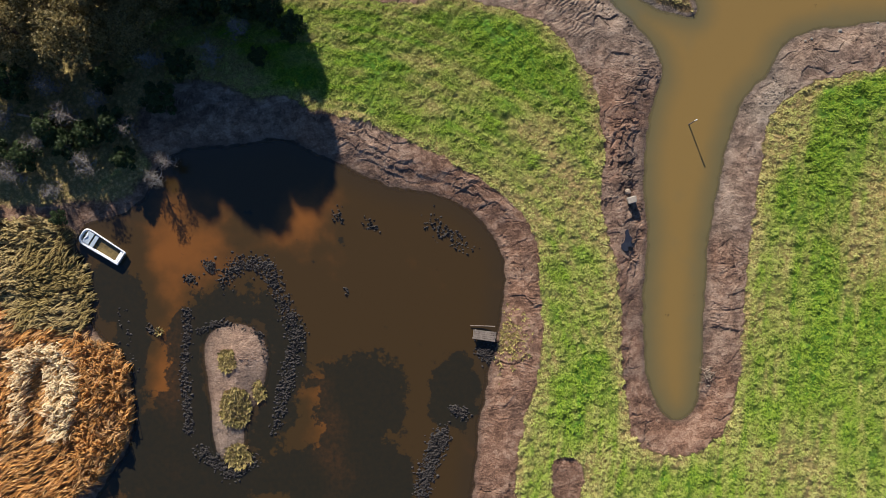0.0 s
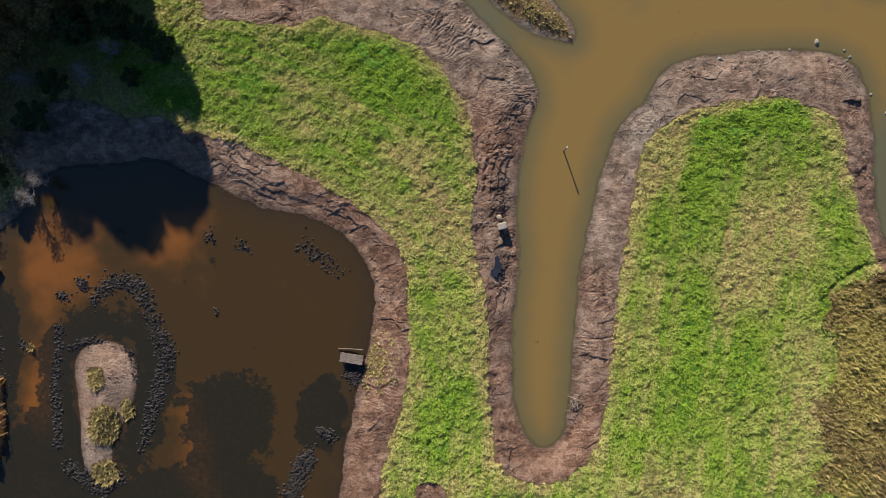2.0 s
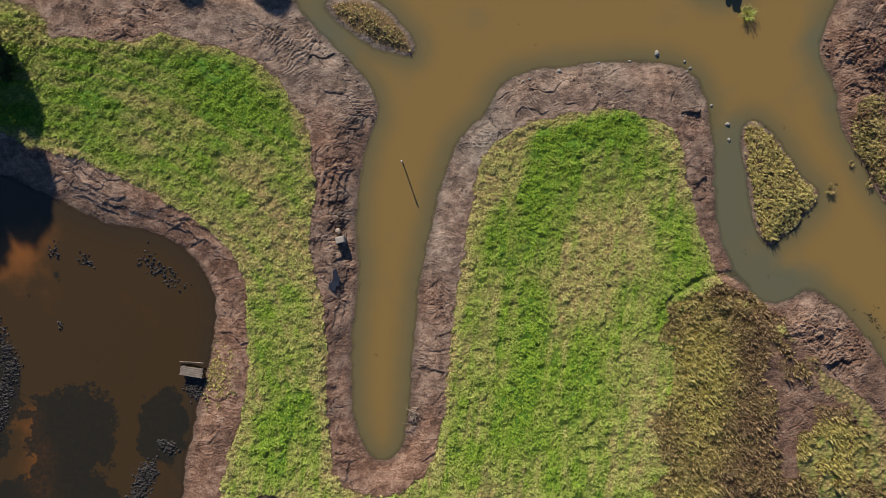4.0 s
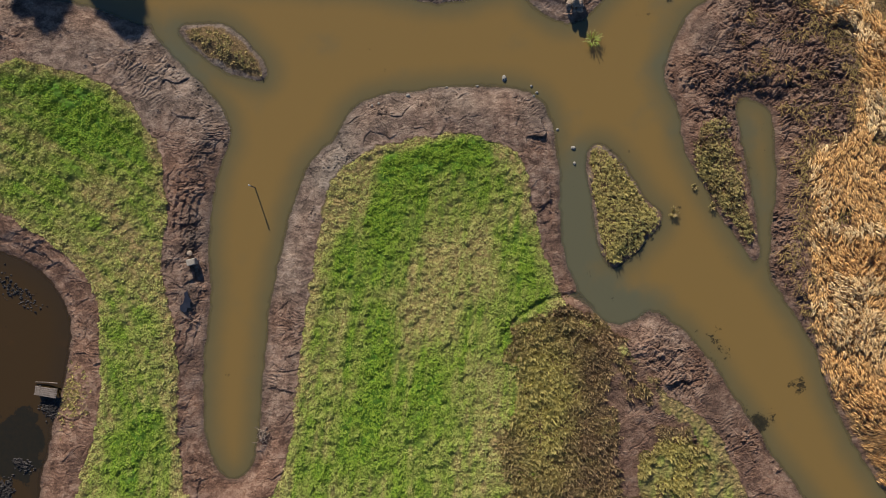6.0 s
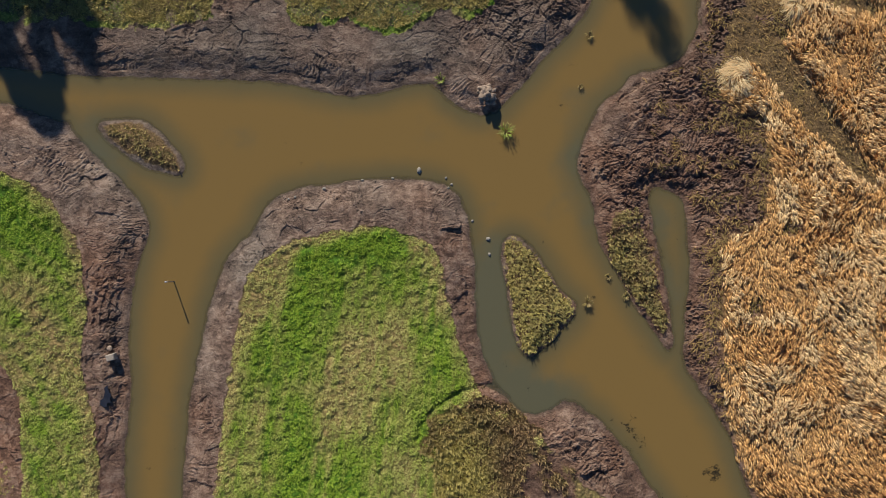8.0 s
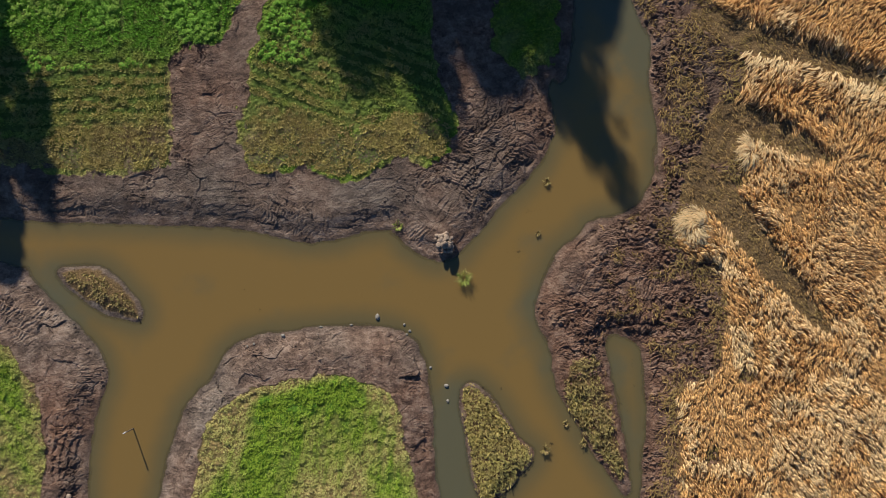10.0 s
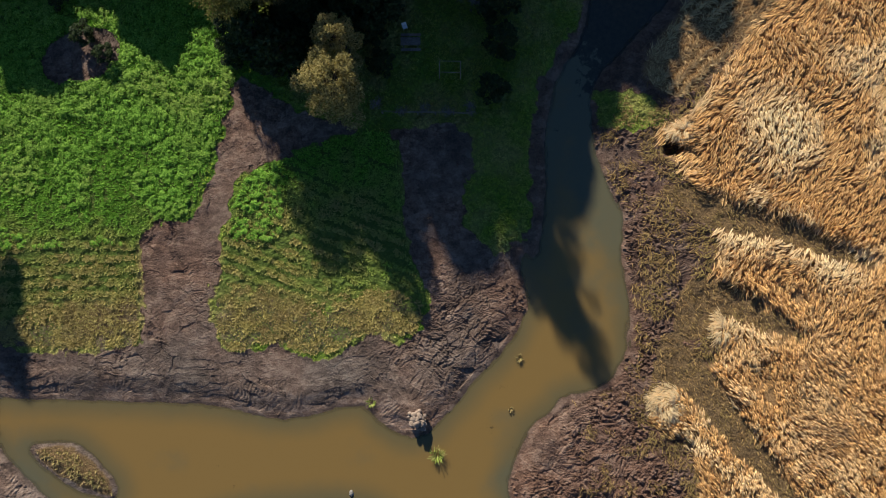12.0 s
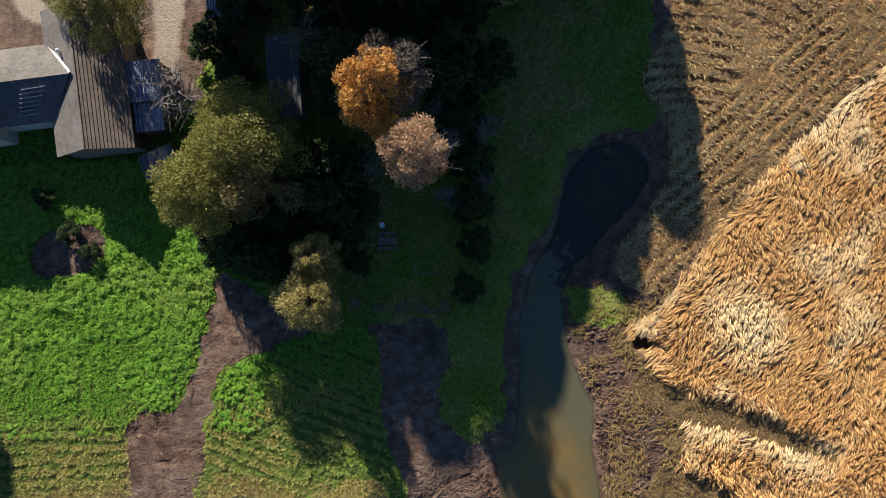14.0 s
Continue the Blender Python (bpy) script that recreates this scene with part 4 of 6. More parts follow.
def plant_weeds():
    x, y = random_places(80000, 42, 70, -24, 24)
    z, chan, pond, c = survey(x, y)
    open_soil = step(blob(x, y, 60, -9, 9.5, 13), 0.05, 0.4) * (1 - step(blob(x, y, 60, -14, 4, 4), 0, 0.3)) + 0.5 * np.exp(-(((np.hypot(x - RUTS[0], y - RUTS[1]) - 4.6) / 0.5) ** 2))
    keep = (c["weed"] > 0.4) & (c["reed"] < 0.3) & (np.maximum(chan, pond) < -0.12) & (RNG.random(len(x)) > 0.8 * open_soil * step(fbm(x / 0.8, y / 0.8, 46, 2), -0.5, 0.1))
    x, y, z = x[keep], y[keep], z[keep]
    isle = np.maximum(inside(x, y, ISLE_B), inside(x, y, POOLSPIT_GRASS)) > 0
    keep = ~isle | (RNG.random(len(x)) < 0.3)
    x, y, z, isle = x[keep], y[keep], z[keep], isle[keep]
    tint = np.clip(np.where(isle, 0.7 - 0.25 * (x > 61), 0.10 + 1.5 * blob(x, y, 48.4, -6, 4.0, 9) + 0.9 * blob(x, y, 47, -17, 4, 6)) + 0.45 * fbm(x / 1.5, y / 1.5, 41, 3) + blob(x, y, 60, -13, 4, 4) * 1.8, 0, 1)
    tufts("withered_weeds", x, y, z, RNG.uniform(0.12, 0.30, len(x)) * (1.15 + 0.9 * fbm(x / 1.2, y / 1.2, 42, 2)), 0.8, 1.1, MAT_WEED, "withered brown weeds and olive rank grass", tint)
    x, y = scattered(0.36, 52, 69, 4, 19)
    z, chan, pond, c = survey(x, y)
    keep = (np.maximum(inside(x, y, ISLE_B) - 0.15, inside(x, y, POOLSPIT_GRASS)) > 0.2 * RNG.random(len(x))) & (chan < -0.15) & ((x < 61) | (fbm(x / 1.2, y / 1.2, 64, 2) > -0.1))
    x, y, z = x[keep], y[keep], z[keep]
    size = RNG.uniform(0.15, 0.32, len(x))
    domes("islet_weeds", x, y, z, size, size * 1.1, 14, 0.08, MAT_WEED, "leafy olive-yellow weeds covering the islet and the spit", np.clip(0.85 - 0.35 * (x > 61) + 0.5 * fbm(x / 1.0, y / 1.0, 50, 2), 0, 1))
    x, y = random_places(700, 15.5, 23.5, 22.4, 27.8)
    z, chan, pond, c = survey(x, y)
    keep = inside(x, y, ISLE_A) > 0.5 + 0.3 * RNG.random(len(x))
    tufts("islet_grass", x[keep], y[keep], z[keep], RNG.uniform(0.2, 0.45, keep.sum()) * 0.7, 0.8, 0.7, MAT_WEED, "sparse olive grass on the small mud islet", RNG.uniform(0.2, 0.7, keep.sum()), 5)
    x, y = RNG.normal(5.6, 0.8, 260), RNG.normal(-5.9, 1.2, 260)
    z, chan, pond, c = survey(x, y)
    keep = (pond < -0.1)
    tufts("bank_weeds", x[keep], y[keep], z[keep], RNG.uniform(0.15, 0.3, keep.sum()), 0.8, 0.6, MAT_WEED, "yellowish weeds on the bank by the jetty", RNG.uniform(0.2, 1, keep.sum()), 4)
    # herb tussocks on the sandy islet in the pond
    for k, (cx, cy, rx, ry) in enumerate(((-18.3, -11.3, 1.3, 1.8), (-18.9, -7.2, 0.8, 1.0), (-16.3, -10.0, 0.5, 0.9), (-18.2, -15.6, 1.1, 1.1))):
        n = int(150 * rx * ry)
        a, r = RNG.uniform(0, 2 * np.pi, n), np.sqrt(RNG.random(n))
        x, y = cx + np.cos(a) * r * rx, cy + np.sin(a) * r * ry
        z, chan, pond, c = survey(x, y)
        tufts("islet_herbs", x, y, np.maximum(z, WATER), RNG.uniform(0.2, 0.36, n), 0.8, 0.8, MAT_WEED, "yellow-green herbs growing on the sand islet", RNG.uniform(0.1, 0.7, n), 6)


def reed_angle(x, y):
    return 3.95 + 1.2 * (1 - step(y, 26, 50)) + 0.9 * fbm(x / 13, y / 13, 51, 2) + 1.1 * fbm(x / 2.6, y / 2.6, 52, 2)


def sheaves(name, x, y, z, angle, length, high, stems_each, mat, label, tint, wide=0.18):
    """Lodged reeds: each sheaf is a lock of stems that rises from one foot, lies over along its angle and draws together at the tip."""
    n, k = len(x), stems_each
    a = angle[:, None] + RNG.normal(0, 0.10, (n, k))
    off = RNG.normal(0, wide, (n, k))
    back = RNG.uniform(-0.35, 0.25, (n, k))
    long = length[:, None] * RNG.uniform(0.7, 1.15, (n, k))
    up = high[:, None] * RNG.uniform(0.75, 1.1, (n, k)) * np.exp(-(off / (2.2 * wide)) ** 2)
    width = RNG.uniform(0.05, 0.10, (n, k))
    ca, sa = np.cos(angle)[:, None], np.sin(angle)[:, None]
    bx, by = x[:, None] - sa * off + ca * back, y[:, None] + ca * off + sa * back
    rows = []
    for along, rise, narrow, w in ((0.0, 0.1, 0.0, 0.6), (0.38, 0.95, 0.12, 1.0), (0.74, 0.9, 0.40, 0.8), (1.0, 0.35, 0.62, 0.15)):
        cx = bx + np.cos(a) * long * along + sa * off * narrow
        cy = by + np.sin(a) * long * along - ca * off * narrow
        cz = z[:, None] + up * rise
        for side in (-0.5, 0.5):
            rows.append(np.stack([cx - side * sa * width * w, cy + side * ca * width * w, cz + side * 0.3 * width], -1))
    v = np.stack(rows, axis=2).reshape(-1, 3)
    f = ((np.arange(n * k) * 8)[:, None, None] + np.array([[0, 1, 3, 2], [2, 3, 5, 4], [4, 5, 7, 6]])[None]).reshape(-1, 4)
    t = np.clip(np.repeat(tint, k) + RNG.normal(0, 0.10, n * k), 0, 1)
    tagged(new(name, mesh_of(name, v, f, mat, tint=np.repeat(t, 8))), label, kind="stuff")


def plant_reeds():
    x, y = scattered(0.40, 70, 104, -22, 90)
    z, chan, pond, c = survey(x, y)
    keep = (c["stand"] + RNG.normal(0, 0.1, len(x)) > 0.5) & (np.maximum(chan, pond) < -0.1) & (fbm(x / 1.5, y / 3.0, 53, 2) > -0.62)
    x, y, z = x[keep], y[keep], z[keep]
    strips = np.maximum(np.maximum(inside(x, y, STRIP_A), inside(x, y, STRIP_B)), inside(x, y, STRIP_C))
    edge = np.minimum(inside(x, y, REEDS, 4.0, 1), -strips)
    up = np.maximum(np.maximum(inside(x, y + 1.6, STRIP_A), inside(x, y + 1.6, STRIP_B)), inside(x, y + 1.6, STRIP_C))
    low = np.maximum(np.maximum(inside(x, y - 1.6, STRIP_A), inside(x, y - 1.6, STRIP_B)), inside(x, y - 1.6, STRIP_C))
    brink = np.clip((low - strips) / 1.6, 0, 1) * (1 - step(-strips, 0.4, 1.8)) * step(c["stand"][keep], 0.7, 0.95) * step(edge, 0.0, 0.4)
    sunward = np.clip((up - strips) / 1.6, 0, 1) * (1 - step(-strips, 0.6, 2.8))
    # swells of trampled and standing reed
    swell = fbm(x / 2.6, y / 2.6, 56, 2)
    # sun-facing edges get a paler tint: the sunlight on them is in the colour
    pale = 0.75 * sunward + 0.35 * np.clip(1 - edge / 1.8, 0, 1) + 0.7 * step(fbm(x / 6, y / 6, 54, 3) + 0.25 * blob(x, y, 79, 8, 5, 18), 0.05, 0.45) + 1.5 * blob(x, y, 86, 54.5, 4.5, 6.5, 30)
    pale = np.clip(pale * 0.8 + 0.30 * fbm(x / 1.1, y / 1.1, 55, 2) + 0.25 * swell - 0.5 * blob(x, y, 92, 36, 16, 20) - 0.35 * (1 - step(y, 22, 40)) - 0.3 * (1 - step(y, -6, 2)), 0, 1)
    patch = step(fbm(x / 1.7, y / 1.7, 67, 3) + 0.25 * fbm(x / 6, y / 6, 68, 2), -0.08, 0.14)
    south = 1 - step(y, 28, 44)
    pale = pale * (1 - south) + south * np.clip(0.55 * patch * (1 - 0.75 * blob(x, y, 92, 30, 16, 16)) * step(y, -8, 2) + 0.12 * fbm(x, y, 69, 2), 0, 1)
    high = np.clip(0.52 + 0.55 * swell + 0.35 * sunward, 0.14, 1.1) * (0.45 + 0.55 * step(edge, 0.1, 1.4)) + 1.2 * brink
    crease = np.abs(fbm(x / 3.2, y / 3.2, 66, 3)) < 0.025
    high = np.where(crease, 0.1, high * (0.8 + 0.35 * south * (patch - 0.4)))
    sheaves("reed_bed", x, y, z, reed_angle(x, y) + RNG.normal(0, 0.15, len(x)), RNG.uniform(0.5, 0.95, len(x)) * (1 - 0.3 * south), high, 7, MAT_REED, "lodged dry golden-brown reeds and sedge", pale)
    # the reed bed by the pond
    x, y = scattered(0.44, -46, -24, -26, 2)
    z, chan, pond, c = survey(x, y)
    keep = (c["stand"] > 0.5) & (pond < 0.6)
    xr, yr = x[keep], y[keep]
    zr = np.maximum(z[keep], WATER)
    gap = step(blob(xr, yr, -35.1, -9.8, 0.9, 3.4, -6), 0.0, 0.3)
    crest = np.maximum(step(blob(xr, yr, -32.9, -9.8, 1.6, 4.2, -6), 0.0, 0.25), step(blob(xr, yr, -34.6, -6.6, 3.4, 1.6, -10), 0.0, 0.3))
    crest = np.maximum(crest, 0.8 * step(blob(xr, yr, -36.2, -9.6, 1.0, 3.6, -6), 0.0, 0.3))
    pale = np.clip(crest * 0.95 + 0.35 * fbm(xr / 1.2, yr / 1.2, 57, 2), 0, 1) * (1 - gap)
    # combed down to the lower left, standing upright at the water
    upright = step(xr, -33.0, -31.0) * (1 - crest)
    angle = 3.75 + 0.5 * fbm(xr / 7, yr / 7, 58, 2) + 0.35 * fbm(xr / 2, yr / 2, 59, 2) + RNG.normal(0, 0.18 + 1.0 * upright + 0.7 * crest, len(xr))
    high = np.clip(0.55 + 0.6 * fbm(xr / 1.5, yr / 1.5, 60, 2) + 0.55 * crest + 0.35 * upright, 0.2, 1.3) * (1 - 0.85 * gap)
    sheaves("pond_reeds", xr, yr, zr, angle, RNG.uniform(0.8, 1.4, len(xr)) * (1 - 0.45 * np.maximum(upright, crest)), high, 8, MAT_RUSTREED, "rust-brown dry reeds with a pale crest at the pond", pale, 0.2)
    x, y = scattered(0.42, -46, -28, -6, 10)
    z, chan, pond, c = survey(x, y)
    keep = (inside(x, y, TALL_SW) + ragged(x, y, 1.3, 0.35, 3) > 0) & (c["stand"] < 0.5) & (blob(x, y, -29.75, 3.05, 3.0, 1.9, -33) <= 0)
    xr, yr, zr = x[keep], y[keep], np.maximum(z[keep], WATER)
    sheaves("marsh_sedge", xr, yr, zr, 3.5 + 1.4 * fbm(xr / 3, yr / 3, 61, 2) + RNG.normal(0, 0.35, len(xr)), RNG.uniform(0.5, 1.0, len(xr)), np.clip(0.5 + 0.5 * fbm(xr / 1.6, yr / 1.6, 62, 2), 0.15, 1.1), 8, MAT_SEDGE, "olive and straw-coloured marsh sedge by the pond", np.clip(0.45 + 0.9 * fbm(xr / 2.2, yr / 2.2, 63, 2), 0, 1))


def strew_litter():
    """Torn reed stems that lie in drifts on the mud between the beds."""
    x, y = random_places(36000, 66, 82, -6, 60)
    z, chan, pond, c = survey(x, y)
    drift = fbm(x / 1.6, y / 1.6, 76, 3) + 0.5 * blob(x, y, 75, 45, 6, 14) + 0.6 * step(inside(x, y, REEDS, 4.0, 1), -2.6, 0.0) - 0.08
    keep = (c["stand"] < 0.5) & (np.maximum(chan, pond) < -0.4) & (drift + RNG.normal(0, 0.12, len(x)) > 0.2) & (c["weed"] < 0.5)
    x, y, z, drift = x[keep], y[keep], z[keep], drift[keep]
    ribbons("reed_litter", x, y, z - 0.02, reed_angle(x, y) + RNG.normal(0, 0.9, len(x)), RNG.uniform(0.2, 0.7, len(x)), RNG.uniform(0.03, 0.08, len(x)), RNG.uniform(0.05, 0.28, len(x)), MAT_STRIP, "torn straw-coloured reed stems strewn on the mud", np.clip(drift, 0, 1))


def plant_stubble():
    x, y = random_places(90000, 74, 104, 55, 89)
    z, chan, pond, c = survey(x, y)
    row = swath(x, y)
    keep = (inside(x, y, STUBBLE) + ragged(x, y, 1.3, 0.35, 3) > 0) & (row + RNG.normal(0, 0.35, len(x)) > -0.2)
    x, y, z, row = x[keep], y[keep], z[keep], row[keep]
    ribbons("mown_stubble", x, y, z - 0.05, 0.67 + RNG.normal(0, 0.8, len(x)), RNG.uniform(0.3, 0.8, len(x)), RNG.uniform(0.05, 0.11, len(x)), 0.10 + 0.20 * np.clip(row, 0, 1), MAT_STUBBLE, "mown reed stubble lying in curved swaths", np.clip(0.3 + 0.4 * row + 0.4 * fbm(x / 3, y / 3, 72, 2), 0, 1))
    # rank grass on the strips between the reeds and on the river bank
    x, y = random_places(42000, 66, 100, 10, 62)
    z, chan, pond, c = survey(x, y)
    strips = np.maximum(np.maximum(inside(x, y, STRIP_A), inside(x, y, STRIP_B)), inside(x, y, STRIP_C))
    keep = (strips + 0.8 * fbm(x / 1.3, y / 1.3, 48, 3) > -0.1) & (np.maximum(chan, pond) < -0.3) & (fbm(x / 0.7, y / 0.7, 49, 2) > -0.25)
    x, y, z = x[keep], y[keep], z[keep]
    ribbons("strip_grass", x, y, z - 0.05, 5.3 + RNG.normal(0, 0.6, len(x)), RNG.uniform(0.25, 0.55, len(x)), RNG.uniform(0.04, 0.09, len(x)), RNG.uniform(0.06, 0.2, len(x)), MAT_STRIP, "trodden olive-brown grass on the cut strips", np.clip(0.3 + 0.6 * fbm(x / 1.5, y / 1.5, 73, 2), 0, 1))


def strew_clods():
    x, y = random_places(90000, -24, 90, -24, 62)
    x, y = x[seen_part(x, y)], y[seen_part(x, y)]
    z, chan, pond, c = survey(x, y)
    rough = fbm(x / 2.5, y / 2.5, 81, 3) + 0.35 * blob(x, y, 70, 22, 10, 18) + 0.45 * blob(x, y, 72, 45, 6, 18) + 0.3 * blob(x, y, 56, 36, 10, 8)
    bare = (1 - np.maximum(np.maximum(c["grass"], c["reed"]), np.maximum(c["weed"] * 0.7, c["sand"]))) > 0.5
    keep = bare & (np.maximum(chan, pond) < -0.1) & (rough > 0.30) & (y < 60)
    x, y, z = x[keep], y[keep], z[keep]
    lumps("mud_clods", x, y, z + 0.01, RNG.uniform(0.04, 0.15, len(x)) * (1 + 0.7 * (x > 60) + 0.6 * (x > 68)), MAT_GROUND, "crumbled clods of wet brown mud", 0.7, grey=c["grey"][keep], wet=c["wet"][keep])
    # the ring of peat lumps round the sand islet, and lumps along the pond's edge
    runs = (([(-22.4, -2.8), (-22.8, -7.7), (-22.5, -13.5)], 330, 0.22), ([(-19.3, -0.1), (-17.8, 1.3), (-15.4, 1.0), (-14.0, -2.4), (-12.8, -5.1), (-13.5, -7.5), (-14.1, -10.2)], 900, 0.40),
            ([(-14.1, -10.2), (-15.0, -13.5)], 90, 0.3), ([(-21.6, -4.8), (-20.1, -3.9), (-16.2, -5.0), (-15.6, -7.8)], 200, 0.16), ([(-21.7, -15.0), (-18.7, -17.2), (-16.9, -16.1)], 240, 0.32),
            ([(-0.1, -14.0), (-1.2, -15.8), (-2.3, -19.7)], 620, 0.42), ([(0.6, -12.0), (1.9, -12.7)], 110, 0.22), ([(3.4, -6.6), (4.0, -7.8)], 150, 0.35), ([(-22.4, 0.1), (-21.9, -0.2)], 40, 0.22),
            ([(-20.7, 1.4), (-20.2, 0.6)], 60, 0.25), ([(-25.9, -4.1), (-25.5, -4.6)], 26, 0.16), ([(-28.6, -1.5), (-27.6, -7.1), (-27.5, -13.0)], 60, 0.3), ([(-9.2, 5.6), (-8.8, 4.8)], 26, 0.25), ([(-6.5, 4.4), (-5.8, 4.1)], 30, 0.25),
            ([(-1.0, 4.6), (2.6, 1.9)], 90, 0.45), ([(-8.6, -1.2), (-8.4, -1.6)], 10, 0.1))
    xs, ys = [], []
    for line, n, wide in runs:
        n = int(n * 1.7)
        p = np.array(line)
        far = np.concatenate([[0], np.cumsum(np.hypot(*np.diff(p, axis=0).T))])
        k = np.clip(np.repeat(RNG.random(n // 4 + 1), 4)[:n] * far[-1] + RNG.normal(0, 0.14, n), 0, far[-1])
        xs.append(np.interp(k, far, p[:, 0]) + RNG.normal(0, wide, n))
        ys.append(np.interp(k, far, p[:, 1]) + RNG.normal(0, wide, n))
    x, y = np.concatenate(xs), np.concatenate(ys)
    lumps("peat_lumps", x, y, np.full(x.shape, WATER), RNG.uniform(0.05, 0.17, len(x)), MAT_PEAT, "dark peat lumps standing out of the pond", 1.0)


MAT_HERB = blade_material("field_herbs", (0.095, 0.24, 0.018), (0.27, 0.49, 0.058), (0.44, 0.38, 0.12))
MAT_RUSTREED = blade_material("rusty_reed", (0.24, 0.095, 0.022), (0.62, 0.31, 0.09), (0.92, 0.74, 0.46))
MAT_SEDGE = blade_material("marsh_sedge", (0.11, 0.078, 0.022), (0.32, 0.235, 0.080), (0.50, 0.375, 0.17))
MAT_STRIP = blade_material("trodden_grass", (0.13, 0.075, 0.030), (0.40, 0.255, 0.100), (0.31, 0.225, 0.075))
MAT_STUBBLE = blade_material("stubble", (0.20, 0.105, 0.040), (0.58, 0.36, 0.15), (0.74, 0.54, 0.26))
MAT_PEAT = plain_material("peat", (0.012, 0.010, 0.009), (0.058, 0.048, 0.043), 6, 0.7)
plant_meadow()
plant_weeds()
plant_reeds()
strew_litter()
plant_stubble()
strew_clods()


# ---- trees and shrubs ----
MAT_LEAF_GOLD = leaf_material("yellow_green_leaves", (0.10, 0.105, 0.020), (0.34, 0.305, 0.075))
MAT_LEAF_STRAW = leaf_material("straw_yellow_leaves", (0.19, 0.155, 0.042), (0.50, 0.41, 0.145))
MAT_LEAF_OLIVE = leaf_material("olive_leaves", (0.085, 0.070, 0.022), (0.33, 0.25, 0.10))
MAT_LEAF_ORANGE = leaf_material("orange_birch_leaves", (0.40, 0.17, 0.03), (0.75, 0.42, 0.12))
MAT_LEAF_RUST = leaf_material("pale_rust_leaves", (0.38, 0.20, 0.09), (0.62, 0.42, 0.25))
# near-black green: the thicket's deep shade is put into the leaf colour
MAT_LEAF_DARK = leaf_material("shade_dark_leaves", (0.018, 0.035, 0.010), (0.07, 0.10, 0.03))
MAT_LEAF_GREY = leaf_material("grey_brown_leaves", (0.07, 0.055, 0.040), (0.20, 0.16, 0.12))


def leaf_cloud(centres, radii, count, size, seed):
    """Leaves as small bent pairs of faces on the outer parts of many lobes."""
    rng = np.random.default_rng(seed)
    centres, radii = np.asarray(centres, float), np.asarray(radii, float)
    weight = (radii ** 2).sum(axis=1)
    pick = rng.choice(len(centres), count, p=weight / weight.sum())
    d = rng.normal(0, 1, (count, 3))
    d /= np.linalg.norm(d, axis=1)[:, None]
    r = rng.uniform(0.35, 1.0, count) ** 0.5
    p = centres[pick] + d * radii[pick] * (r * rng.uniform(0.85, 1.12, count))[:, None]
    u = rng.normal(0, 1, (count, 3))
    u[:, 2] *= 0.55
    u /= np.linalg.norm(u, axis=1)[:, None]
    w = np.cross(u, rng.normal(0, 1, (count, 3)))
    w /= np.linalg.norm(w, axis=1)[:, None]
    s = (size * rng.uniform(0.6, 1.4, count))[:, None]
    fold = np.cross(u, w) * s * 0.25
    quad = np.stack([p - u * s, p + w * s * 0.55 + fold, p + u * s, p - w * s * 0.55 + fold], axis=1).reshape(-1, 3)
    return quad, np.arange(len(quad)).reshape(-1, 4)


